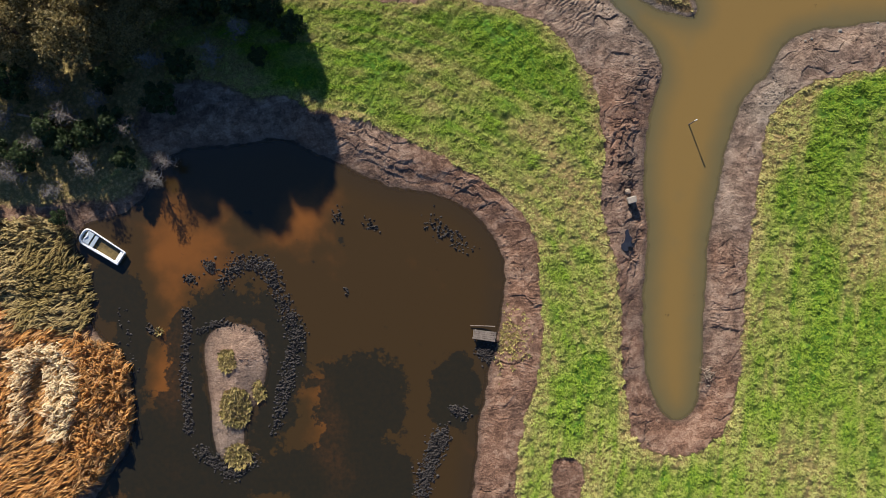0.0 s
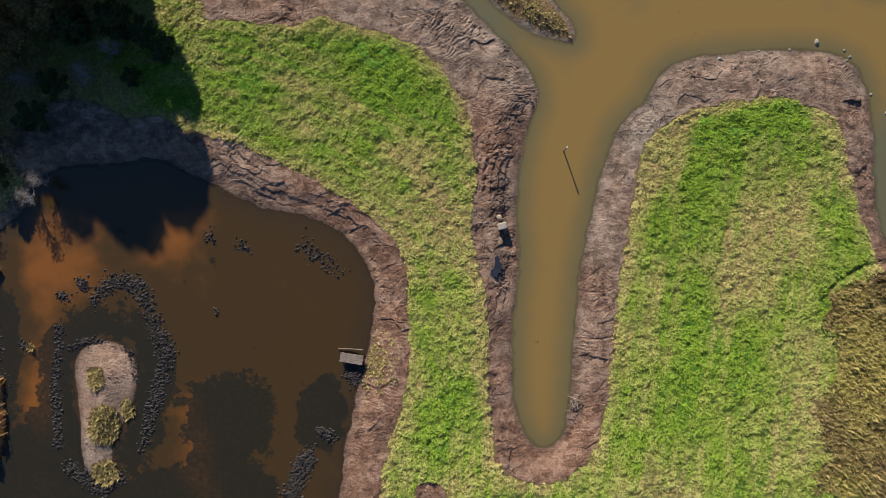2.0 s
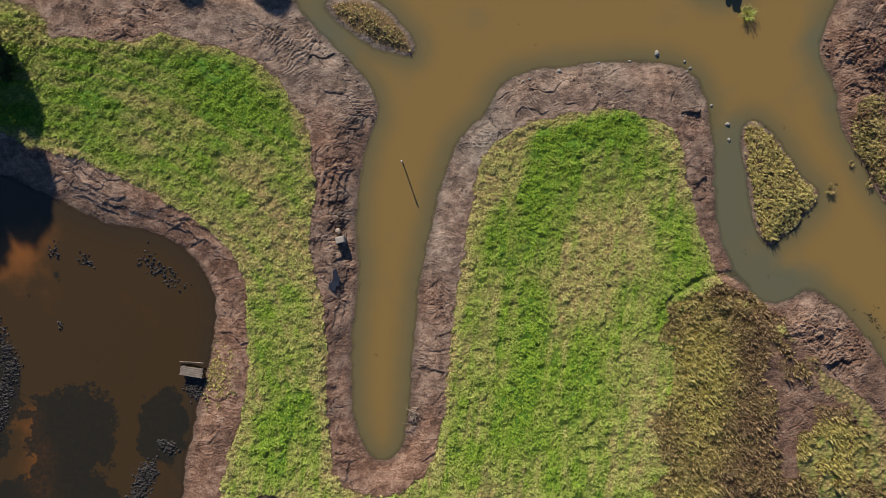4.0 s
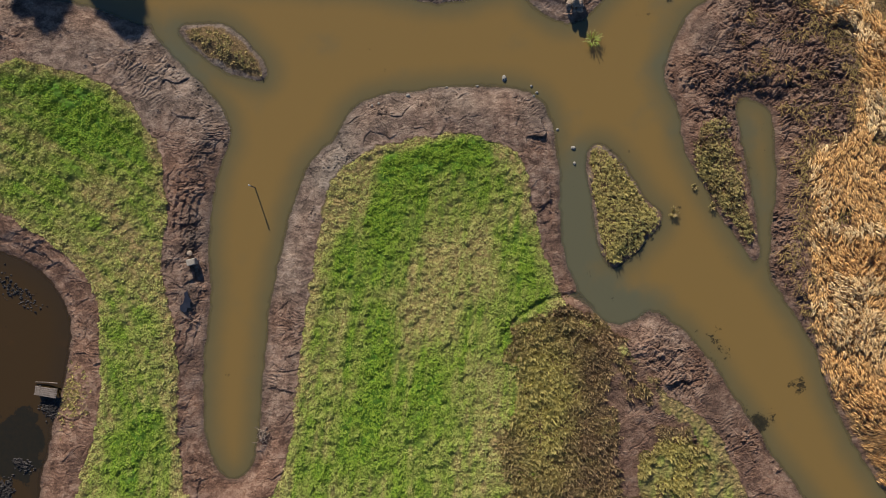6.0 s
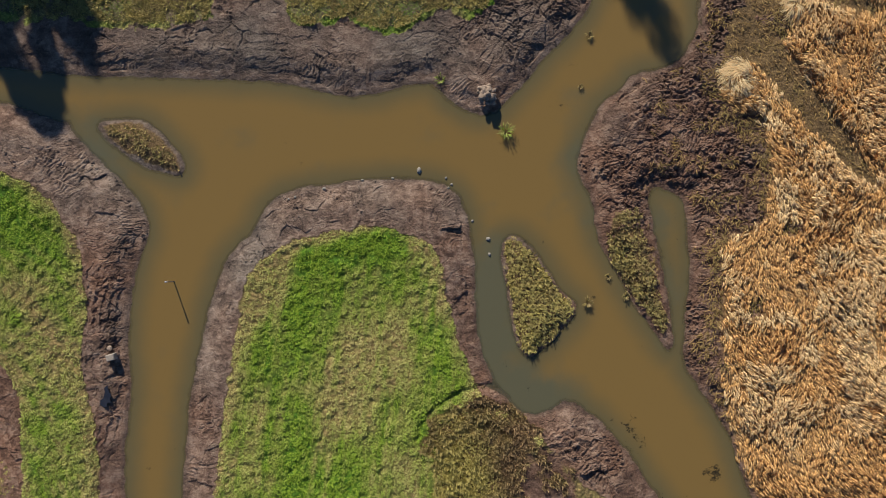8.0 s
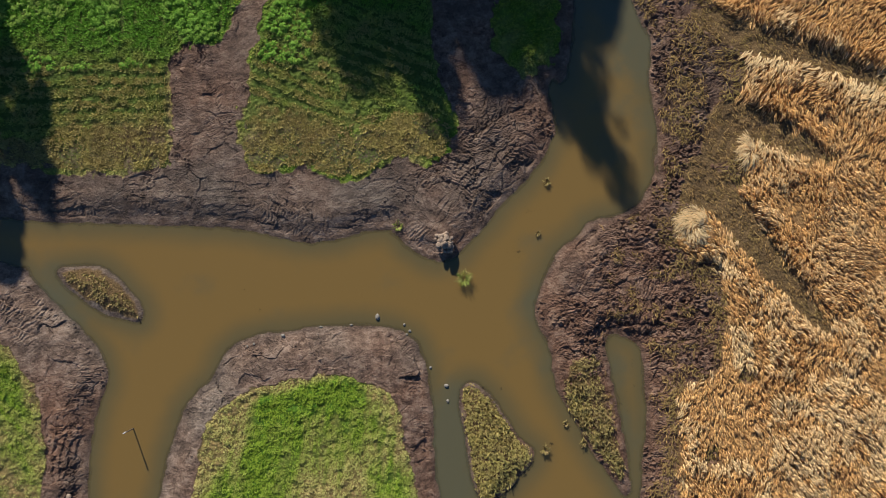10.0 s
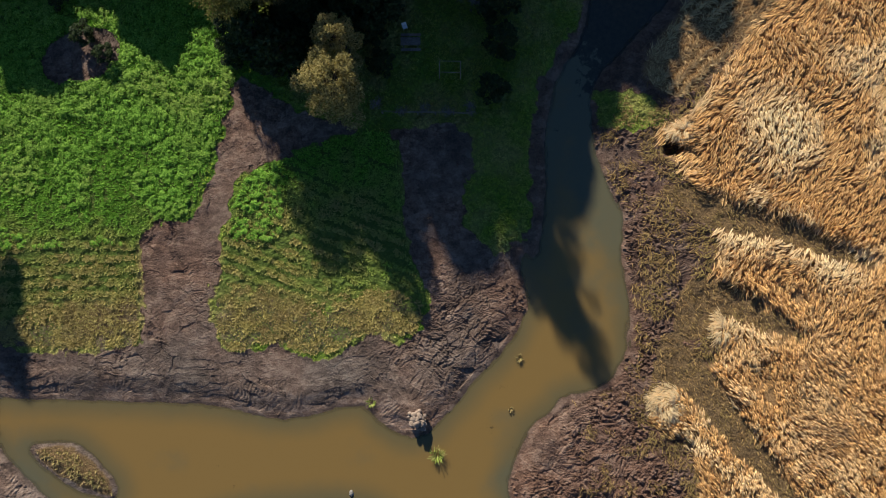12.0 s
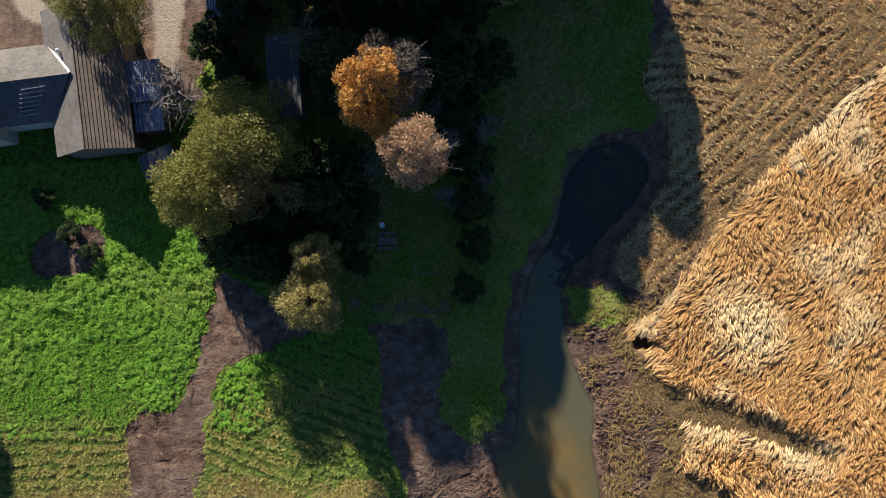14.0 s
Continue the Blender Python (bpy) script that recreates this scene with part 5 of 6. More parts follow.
def make_tree(name, x, y, height, radius, leaf_mat, label, leaves=4000, leaf=0.16, lobes=14, seed=1, low=0.3, bare=False, category="tree", bark=None, group=""):
    """A tapered trunk with limbs, and a crown of lobes with many small leaves; a bare one has fine twigs instead."""
    rng = np.random.default_rng(seed)
    z0 = -0.05
    top = thing(name, pose(x, y, z0), label, category, group)
    bm = bmesh.new()
    lean = rng.normal(0, 0.05, 2)
    trunk_top = height * 0.8
    spine = [(lean[0] * h * height, lean[1] * h * height, h * trunk_top) for h in (0, 0.3, 0.6, 1.0)]
    base = 0.018 * height + 0.05
    tube(bm, spine, [base, base * 0.75, base * 0.5, base * 0.12], 7)
    centres, radii = [], []
    half = (1 - low) * height * 0.5
    for k in range(lobes):
        a = k * 2.4 + rng.normal(0, 0.4)
        s = 2 * (k + 0.5) / lobes - 1
        ring = math.sqrt(max(0.0, 1 - s * s)) * rng.uniform(0.45, 0.95) * (1.12 - 0.25 * s)
        out = radius * 0.85 * ring
        up = low * height + half * (1 + 0.86 * s)
        c = (math.cos(a) * out + lean[0] * up, math.sin(a) * out + lean[1] * up, up)
        centres.append(c)
        rr = radius * rng.uniform(0.16, 0.36)
        radii.append((rr, rr, rr * rng.uniform(0.75, 1.1)))
        up = up / height
        start = max(0.12, up - 0.22) * height
        s = Vector((lean[0] * start, lean[1] * start, min(start, trunk_top * 0.95)))
        e = Vector(c)
        mid = s.lerp(e, 0.5) + Vector((0, 0, 0.06 * height))
        tube(bm, [s, mid, e], [base * 0.35, base * 0.22, 0.012], 5)
        if bare:
            for _ in range(7):
                q = s.lerp(e, rng.uniform(0.35, 1.0))
                tip = q + Vector((rng.normal(0, 1), rng.normal(0, 1), rng.uniform(0.2, 1.2))) * radius * 0.28
                kink = q.lerp(tip, 0.55) + Vector(rng.normal(0, 0.06, 3))
                tube(bm, [q, kink, tip], [0.03, 0.02, 0.006], 3)
                for _ in range(2):
                    t2 = kink + Vector((rng.normal(0, 1), rng.normal(0, 1), rng.uniform(0.1, 1.0))) * radius * 0.14
                    tube(bm, [kink, t2], [0.014, 0.005], 3)
    part("trunk", bm, bark or MAT_BARK, top)
    if leaves:
        v, f = leaf_cloud(centres, radii, leaves, leaf, seed + 100)
        ob = new("crown", mesh_of("crown", v, f, leaf_mat))
        ob.parent = top
    return top


def again(ob, x, y, size, turn):
    """Another of the same kind, turned and grown otherwise."""
    return copy_thing(ob, Matrix.LocRotScale((x, y, -0.05), Euler((0, 0, radians(turn))), (size, size, size * (0.92 + 0.16 * ((turn * 7) % 10) / 10))))


def plant_trees():
    # the group behind the field
    make_tree("willow_tree", 40.6, 73.4, 15.0, 5.0, MAT_LEAF_GOLD, "large willow with yellow-green autumn leaves", 27000, 0.11, 60, 3, 0.15)
    make_tree("willow_tree", 37.7, 68.3, 13.6, 4.4, MAT_LEAF_GOLD, "willow with bright yellow-green leaves beside a larger one", 21000, 0.115, 58, 4, 0.1)
    make_tree("willow_tree", 42.6, 69.2, 13.0, 3.8, MAT_LEAF_OLIVE, "dull olive willow in the shade of its neighbours", 12000, 0.12, 30, 5, 0.15)
    make_tree("birch_tree", 52.2, 73.4, 20.6, 3.0, MAT_LEAF_ORANGE, "tall birch with bright orange autumn leaves", 18000, 0.11, 44, 6, 0.4)
    make_tree("birch_tree", 56.0, 69.6, 20.4, 2.9, MAT_LEAF_RUST, "half-bare birch with thin rust-coloured leaves", 9500, 0.09, 34, 7, 0.4, True, "tree", MAT_TWIG)
    make_tree("bare_tree", 55.4, 76.6, 20.0, 3.3, MAT_LEAF_GREY, "almost bare grey tree with fine twigs", 8500, 0.09, 28, 8, 0.35, True, "tree", MAT_TWIG)
    make_tree("hazel_bush", 46.4, 58.6, 11.4, 3.3, MAT_LEAF_STRAW, "sunlit hazel bush with straw-yellow leaves", 13000, 0.10, 34, 9, 0.1, False, "bush")
    make_tree("hazel_bush", 46.9, 62.6, 11.2, 2.3, MAT_LEAF_STRAW, "hazel bush with yellow leaves among dark shrubs", 7000, 0.10, 24, 10, 0.15, False, "bush")
    # this alder and its copies are added to deepen and cast the thicket's shade
    alder = make_tree("alder_tree", 47.4, 68.6, 8.6, 3.2, MAT_LEAF_DARK, "dark-leaved alder added to thicken the shade by the birches", 8000, 0.21, 44, 18, 0.1)
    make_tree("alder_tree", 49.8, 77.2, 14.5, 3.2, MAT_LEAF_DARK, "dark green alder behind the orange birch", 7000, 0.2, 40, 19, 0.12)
    for x, y, s, turn in ((42.4, 66.4, 0.76, 80), (49.6, 66.6, 0.82, 310), (54.4, 79.4, 0.9, 140), (58.6, 78.4, 1.05, 30)):
        again(alder, x, y, s, turn)
    make_tree("bare_tree", 34.4, 77.2, 9.6, 3.6, MAT_LEAF_GREY, "bare fruit tree with spreading grey branches by the house", 300, 0.09, 22, 11, 0.2, True, "tree", MAT_TWIG)
    make_tree("weeping_willow", 28.4, 84.6, 10.5, 4.2, MAT_LEAF_GOLD, "yellowing willow whose crown overhangs the brown roof", 16000, 0.10, 36, 12, 0.3)
    make_tree("bare_tree", 45.8, 81.6, 10.0, 2.8, MAT_LEAF_GREY, "bare grey tree beside the long shed", 600, 0.09, 18, 13, 0.3, True, "tree", MAT_TWIG)
    # tall trees beyond the picture's edge that throw their shade into it
    tall = make_tree("lime_tree", 64.5, 89.5, 16.0, 5.0, MAT_LEAF_OLIVE, "tall leafy tree at the head of the river", 4600, 0.52, 26, 14, 0.12, group="shade trees")
    for x, y, s, turn in ((71.5, 91.5, 0.9, 70), (68.5, 89.0, 0.9, 250), (-24.0, 31.0, 0.9, 130), (-26.2, 32.5, 0.85, 95), (-17.5, 29.5, 0.7, 10), (-20.5, 34.0, 0.95, 200), (-28.0, 31.0, 0.82, 300), (1.5, 54.0, 0.85, 55), (5.0, 62.0, 1.0, 160), (-3.0, 50.0, 0.8, 240), (-2.0, 60.0, 0.9, 20), (62.0, 95.0, 1.2, 330), (55.0, 96.5, 1.3, 85), (48.0, 97.0, 1.5, 15), (41.3, 94.5, 1.7, 215), (68.5, 96.0, 1.15, 110), (60.0, 91.5, 1.0, 45), (47.5, 92.5, 1.4, 190), (53.5, 92.5, 1.5, 280), (57.2, 93.5, 1.1, 320)):
        again(tall, x, y, s, turn)
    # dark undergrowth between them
    shrub = make_tree("elder_shrub", 44.6, 65.6, 4.6, 2.3, MAT_LEAF_DARK, "leafy shrub with deep shade put into its dark green", 2400, 0.17, 20, 15, 0.1, False, "shrub", group="undergrowth")
    grey = make_tree("thorn_shrub", 50.2, 67.6, 4.0, 1.9, MAT_LEAF_GREY, "grey half-bare thorn shrub", 240, 0.10, 14, 16, 0.15, True, "shrub", MAT_TWIG, group="thorn shrubs")
    rng = np.random.default_rng(5)
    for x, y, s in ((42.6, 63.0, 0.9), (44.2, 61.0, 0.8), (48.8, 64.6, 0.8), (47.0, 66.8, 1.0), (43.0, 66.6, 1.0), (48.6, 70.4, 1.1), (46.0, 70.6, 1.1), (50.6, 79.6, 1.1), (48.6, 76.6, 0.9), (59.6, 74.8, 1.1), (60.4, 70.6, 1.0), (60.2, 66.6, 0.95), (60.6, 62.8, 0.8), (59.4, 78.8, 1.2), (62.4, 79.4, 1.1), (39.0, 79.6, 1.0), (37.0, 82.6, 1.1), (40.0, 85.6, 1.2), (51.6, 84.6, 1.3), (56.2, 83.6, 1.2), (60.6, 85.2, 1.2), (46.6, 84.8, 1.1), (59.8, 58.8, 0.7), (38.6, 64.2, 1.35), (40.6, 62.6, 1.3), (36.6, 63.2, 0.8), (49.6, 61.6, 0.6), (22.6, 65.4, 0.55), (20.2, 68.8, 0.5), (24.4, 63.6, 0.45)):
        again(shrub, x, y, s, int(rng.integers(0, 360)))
    for x, y, s in ((51.4, 70.2, 1.0), (49.0, 67.6, 0.9), (58.4, 72.4, 1.2), (58.2, 67.4, 1.0), (61.8, 73.2, 1.1), (57.8, 75.4, 1.2), (61.6, 68.8, 0.9), (47.6, 79.8, 1.0), (52.6, 80.6, 1.2), (49.2, 58.0, 0.45), (51.4, 57.2, 0.4), (53.4, 57.4, 0.4), (55.6, 57.0, 0.42), (57.6, 57.3, 0.45)):
        again(grey, x, y, s, int(rng.integers(0, 360)))
    # the thicket by the pond
    alder = make_tree("willow_shrub", -30.5, 21.0, 6.4, 3.6, MAT_LEAF_OLIVE, "broad olive-brown willow shrub in the marsh", 8000, 0.13, 32, 17, 0.12, False, "shrub", group="marsh shrubs")
    for x, y, s in ((-36.0, 21.5, 1.0), (-40.5, 24.0, 1.05), (-26.0, 21.5, 0.75), (-33.8, 25.5, 1.1), (-28.5, 26.0, 0.95), (-22.5, 25.5, 0.8), (-41.0, 17.0, 0.7)):
        again(alder, x, y, s, int(rng.integers(0, 360)))
    for x, y, s in ((-23.5, 10.2, 0.6), (-24.6, 8.8, 0.6), (-19.4, 19.4, 0.75), (-17.2, 21.6, 0.7), (-24.6, 19.0, 0.8), (-31.8, 14.2, 0.8), (-33.4, 16.8, 0.8), (-30.4, 10.2, 0.8), (-33.2, 7.9, 0.6), (-36.4, 9.4, 0.8), (-29.2, 15.4, 0.7), (-26.6, 13.0, 0.7), (-34.6, 12.0, 0.7), (-37.4, 14.2, 0.8)):
        again(grey, x, y, s, int(rng.integers(0, 360)))
    for x, y, s in ((-35.6, 10.8, 0.6), (-33.0, 5.6, 0.35), (-28.6, 17.4, 0.6), (-20.2, 23.6, 0.8), (-14.6, 23.2, 0.6), (-15.6, 19.2, 0.4), (-38.2, 11.4, 0.6), (-27.2, 10.6, 0.5), (-31.8, 11.8, 0.6), (-39.6, 7.6, 0.5), (-24.0, 15.6, 0.7), (-27.8, 13.6, 0.7), (-33.4, 13.4, 0.7), (-36.6, 17.2, 0.8), (-30.0, 12.6, 0.6), (-16.8, 23.8, 0.8), (-12.6, 21.6, 0.6), (-22.2, 18.6, 0.6)):
        again(shrub, x, y, s, int(rng.integers(0, 360)))


plant_trees()


# ---- buildings ----
MAT_ROOF_BROWN = plain_material("brown_roof_board", (0.085, 0.062, 0.046), (0.21, 0.16, 0.12), 4, 0.75)
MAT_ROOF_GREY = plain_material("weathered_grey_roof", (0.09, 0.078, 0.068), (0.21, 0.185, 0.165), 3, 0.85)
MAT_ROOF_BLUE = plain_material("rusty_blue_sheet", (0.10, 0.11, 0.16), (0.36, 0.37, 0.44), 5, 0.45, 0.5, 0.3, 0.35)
MAT_ROOF_DARK = plain_material("dark_roof_sheet", (0.05, 0.048, 0.05), (0.13, 0.12, 0.12), 4, 0.6)
MAT_PLASTER = plain_material("old_plaster", (0.38, 0.34, 0.28), (0.56, 0.51, 0.44), 3, 0.9)
MAT_BOARD = plain_material("weathered_board", (0.10, 0.078, 0.062), (0.26, 0.21, 0.175), 7, 0.85)
MAT_FLASHING = plain_material("zinc_flashing", (0.55, 0.55, 0.56), (0.80, 0.80, 0.80), 5, 0.4, 0.5, 0.1)
MAT_STONE = plain_material("pale_field_stone", (0.13, 0.095, 0.070), (0.42, 0.32, 0.24), 4, 0.85)
MAT_STONE_DARK = plain_material("wet_shore_stone", (0.12, 0.11, 0.09), (0.34, 0.31, 0.27), 6, 0.7)
MAT_CONCRETE = plain_material("pale_concrete", (0.20, 0.165, 0.13), (0.42, 0.36, 0.29), 5, 0.9)
MAT_WHITE = plain_material("white_paint", (0.62, 0.62, 0.62), (0.82, 0.82, 0.82), 5, 0.4, 0.5, 0.05)
MAT_BOAT_IN = plain_material("blue_grey_gelcoat", (0.26, 0.31, 0.36), (0.46, 0.51, 0.56), 4, 0.4, 0.5, 0.05)
MAT_BILGE = plain_material("brown_bilge_water", (0.05, 0.036, 0.014), (0.20, 0.145, 0.06), 3, 0.25, 0.5, 0.2)
MAT_PUDDLE = plain_material("seepage_water", (0.012, 0.014, 0.022), (0.03, 0.032, 0.04), 2, 0.05, 0.6, 0.02)
MAT_RUBBER = plain_material("black_rubber", (0.02, 0.02, 0.02), (0.05, 0.05, 0.05), 8, 0.6)
MAT_PIPE = plain_material("grey_metal", (0.30, 0.30, 0.30), (0.45, 0.45, 0.45), 8, 0.4, 0.5, 0.1, 0.6)


def slab(bm, a, b, c, d, thick):
    """A flat slab on four corners in order, of that thickness below them."""
    a, b, c, d = Vector(a), Vector(b), Vector(c), Vector(d)
    n = (b - a).cross(d - a).normalized() * thick
    if n.z < 0:
        n = -n
    top = [bm.verts.new(p) for p in (a, b, c, d)]
    low = [bm.verts.new(p - n) for p in (a, b, c, d)]
    bm.faces.new(top)
    bm.faces.new(low[::-1])
    for k in range(4):
        bm.faces.new((top[k], low[k], low[(k + 1) % 4], top[(k + 1) % 4]))
    bmesh.ops.recalc_face_normals(bm, faces=bm.faces)
    return bm


def gable_wall(bm, x0, x1, y0, y1, eave, ridge, along="y"):
    """Walls of a wing with its gables, as one closed body."""
    if along == "y":
        m = (x0 + x1) / 2
        profile = [(x0, 0), (x1, 0), (x1, eave), (m, ridge), (x0, eave)]
        rings = [[bm.verts.new((x, y, z)) for x, z in profile] for y in (y0, y1)]
    else:
        m = (y0 + y1) / 2
        profile = [(y0, 0), (y1, 0), (y1, eave), (m, ridge), (y0, eave)]
        rings = [[bm.verts.new((x, y, z)) for y, z in profile] for x in (x0, x1)]
    for k in range(5):
        bm.faces.new((rings[0][k], rings[0][(k + 1) % 5], rings[1][(k + 1) % 5], rings[1][k]))
    bm.faces.new(rings[0])
    bm.faces.new(rings[1][::-1])
    bmesh.ops.recalc_face_normals(bm, faces=bm.faces)
    return bm


def build_house():
    house = thing("house", pose(26.75, 72.35, 0, 0, 0, 5), "old farmhouse with a brown boarded roof and grey wings", "house")
    EAVE, RIDGE = 3.95, 6.0
    part("wall", gable_wall(bmesh.new(), -3.1, 3.1, 0.25, 13.0, EAVE - 0.15, RIDGE - 0.18), MAT_BOARD, house, "dark weatherboarded wall of the wing")
    # courses of boards on the eastern slope
    east = part("roof_slope", slab(bmesh.new(), (0, 0, RIDGE), (0, 13.2, RIDGE), (3.55, 13.2, EAVE), (3.55, 0, EAVE), 0.10), MAT_ROOF_BROWN, house, "brown roof slope laid in long courses")
    for k in range(13):
        a, b = k / 13, (k + 1) / 13
        bm = bmesh.new()
        lift = 0.012
        za, zb = RIDGE + (EAVE - RIDGE) * a, RIDGE + (EAVE - RIDGE) * b
        slab(bm, (3.55 * a, -0.03, za + lift), (3.55 * a, 13.2, za + lift), (3.55 * b + 0.02, 13.2, zb + 0.075), (3.55 * b + 0.02, -0.03, zb + 0.075), 0.03)
        part("roof_course", bm, MAT_ROOF_BROWN, east)
    part("roof_slope", slab(bmesh.new(), (0, 0, RIDGE), (-3.55, -0.05, EAVE), (-3.55, 13.2, EAVE), (0, 13.2, RIDGE), 0.10), MAT_ROOF_GREY, house, "weathered grey sheet roof slope")
    bm = bmesh.new()
    tube(bm, [(0, -0.06, RIDGE + 0.02), (0, 13.2, RIDGE + 0.02)], [0.09, 0.09], 6)
    part("ridge_cap", bm, MAT_ROOF_BROWN, house)
    # the wing that runs west
    part("wall", gable_wall(bmesh.new(), -9.2, -2.0, 3.6, 9.8, EAVE - 0.2, RIDGE - 0.2, "x"), MAT_PLASTER, house, "plastered wall of the cross wing")
    # slope away from the sun: a darker sheet paints in its shade
    part("roof_slope", slab(bmesh.new(), (-9.2, 6.7, RIDGE - 0.02), (-0.6, 6.7, RIDGE - 0.02), (-3.4, 3.2, EAVE + 0.02), (-9.2, 3.2, EAVE + 0.02), 0.10), MAT_ROOF_DARK, house, "roof slope of the cross wing with its shade put into the colour")
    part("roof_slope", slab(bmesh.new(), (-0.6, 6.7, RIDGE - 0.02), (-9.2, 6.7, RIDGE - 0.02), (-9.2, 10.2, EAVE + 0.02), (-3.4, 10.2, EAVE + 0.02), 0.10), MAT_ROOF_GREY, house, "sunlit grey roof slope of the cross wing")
    bm = bmesh.new()
    slab(bm, (-0.6, 6.75, RIDGE + 0.03), (-3.35, 10.2, EAVE + 0.07), (-3.15, 10.3, EAVE + 0.07), (-0.4, 6.85, RIDGE + 0.03), 0.03)
    part("valley_flashing", bm, MAT_FLASHING, house, "white metal flashing along the valley")
    for k in range(7):
        s = 0.22 + 0.095 * k
        bm = bmesh.new()
        y, z = 6.7 - 3.5 * s, RIDGE + (EAVE - RIDGE) * s + 0.10
        box(bm, 2.3 - 0.12 * k, 0.05, 0.05, pose(-4.1 - 0.22 * k, y, z, 0, 0, 2), 0.012)
        part("snow_guard", bm, MAT_PIPE, house)
    bm = bmesh.new()
    tube(bm, [(-1.6, 9.0, 4.4), (-1.6, 9.0, 5.6)], [0.10, 0.10], 8)
    tube(bm, [(-1.6, 9.0, 5.6), (-1.6, 9.0, 5.72)], [0.17, 0.02], 8)
    part("vent_pipe", bm, MAT_FLASHING, house, "white roof vent pipe")
    # the taller block beyond
    bm = bmesh.new()
    box(bm, 6.6, 8.4, 7.0, pose(-12.4, 6.6, 3.5))
    part("wall", bm, MAT_PLASTER, house, "wall of the tall main block")
    for x0, y0, x1, y1 in ((-16.0, 2.1, -8.8, 2.1), (-8.8, 2.1, -8.8, 11.1), (-8.8, 11.1, -16.0, 11.1), (-16.0, 11.1, -16.0, 2.1)):
        bm = bmesh.new()
        ends = ((-12.4, 5.4), (-12.4, 7.8))
        ra = ends[0] if y0 < 6 else ends[1]
        rb = ends[0] if y1 < 6 else ends[1]
        if ra == rb:
            ra, rb = (ra[0] - 0.01, ra[1]), (rb[0] + 0.01, rb[1])
            if x0 > x1:
                ra, rb = rb, ra
        slab(bm, (x0, y0, 6.8), (x1, y1, 6.8), (*rb, 9.2), (*ra, 9.2), 0.12)
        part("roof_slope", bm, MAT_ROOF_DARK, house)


def corrugated(w, d, pitch, depth):
    """A wavy sheet, w across the waves and d along them, with its thickness."""
    bm = bmesh.new()
    n = max(4, int(w / pitch * 4))
    rows = []
    for side in (0, 1):
        for y in (-d / 2, d / 2):
            rows.append([bm.verts.new((-w / 2 + w * k / n, y, depth * math.sin(k * math.pi / 2) - 0.012 * side)) for k in range(n + 1)])
    for k in range(n):
        bm.faces.new((rows[0][k], rows[0][k + 1], rows[1][k + 1], rows[1][k]))
        bm.faces.new((rows[2][k], rows[3][k], rows[3][k + 1], rows[2][k + 1]))
    bmesh.ops.recalc_face_normals(bm, faces=bm.faces)
    return bm


def lean_to(name, x, y, w, d, high, tilt, turn, mat, label, sheets=2, pitch=0.18, walls=True):
    """A low outbuilding: a wavy sheet roof in several sheets on board walls."""
    ob = thing(name, pose(x, y, 0, 0, 0, turn), label, "shed")
    rise = math.tan(radians(abs(tilt))) * w / 2
    if walls:
        for sx, sy, ww, dd in ((0, -d / 2 + 0.15, w - 0.3, 0.06), (0, d / 2 - 0.15, w - 0.3, 0.06), (-w / 2 + 0.15, 0, 0.06, d - 0.24), (w / 2 - 0.15, 0, 0.06, d - 0.24)):
            bm = bmesh.new()
            box(bm, ww, dd, high - rise - 0.1, pose(sx, sy, (high - rise - 0.1) / 2))
            part("wall", bm, MAT_BOARD, ob)
    for k in range(sheets):
        bm = corrugated(w, d / sheets + 0.08, pitch, 0.025)
        bmesh.ops.transform(bm, verts=bm.verts, matrix=pose(0, -d / 2 + d * (k + 0.5) / sheets, high + 0.012 * k, 0, tilt, 0))
        part("roof_sheet", bm, mat, ob)
    for sx in (-1, 1):
        bm = bmesh.new()
        box(bm, 0.08, d + 0.1, 0.12, pose(sx * w / 2, 0, high - math.tan(radians(tilt)) * sx * w / 2 - 0.05, 0, tilt, 0), 0.01)
        part("edge_board", bm, MAT_BOARD, ob)
    return ob


build_house()
lean_to("lean_to", 30.9, 78.75, 3.2, 3.7, 3.3, 7, 5, MAT_ROOF_BLUE, "lean-to with a rusty blue-grey sheet roof against the house", 2)
lean_to("lean_to", 31.1, 75.6, 2.5, 2.6, 2.7, 6, 5, MAT_ROOF_BLUE, "low lean-to with ribbed blue metal roofing", 2, 0.3)
lean_to("low_shed", 31.9, 71.4, 3.3, 2.3, 2.8, -5, 20, MAT_ROOF_DARK, "low shed with a dark weathered board roof", 3, 0.4)
lean_to("long_shed", 43.7, 78.7, 2.9, 7.4, 3.3, -6, 2, MAT_ROOF_DARK, "long dark shed among the trees", 5, 0.2)
lean_to("garage", 38.4, 87.5, 3.4, 6.0, 2.8, 5, 4, MAT_ROOF_BLUE, "garage with a dark blue-grey sheet roof by the drive", 4, 0.25)


# ---- loose things ----
def boulder(name, size, seed, mat, parent=None, flat=0.75):
    """A rough stone: a ball pushed about by noise and flattened beneath."""
    bm = bmesh.new()
    bmesh.ops.create_icosphere(bm, subdivisions=2, radius=1.0)
    rng = random.Random(seed)
    shift = Vector((rng.uniform(0, 50), rng.uniform(0, 50), rng.uniform(0, 50)))
    sx, sy = rng.uniform(0.8, 1.25), rng.uniform(0.75, 1.1)
    for v in bm.verts:
        k = 1 + 0.28 * noise.noise(v.co * 1.1 + shift) + 0.08 * noise.noise(v.co * 3 + shift)
        v.co = Vector((v.co.x * k * sx, v.co.y * k * sy, max(v.co.z * k * flat, -0.45))) * size
    return part(name, bm, mat, parent)


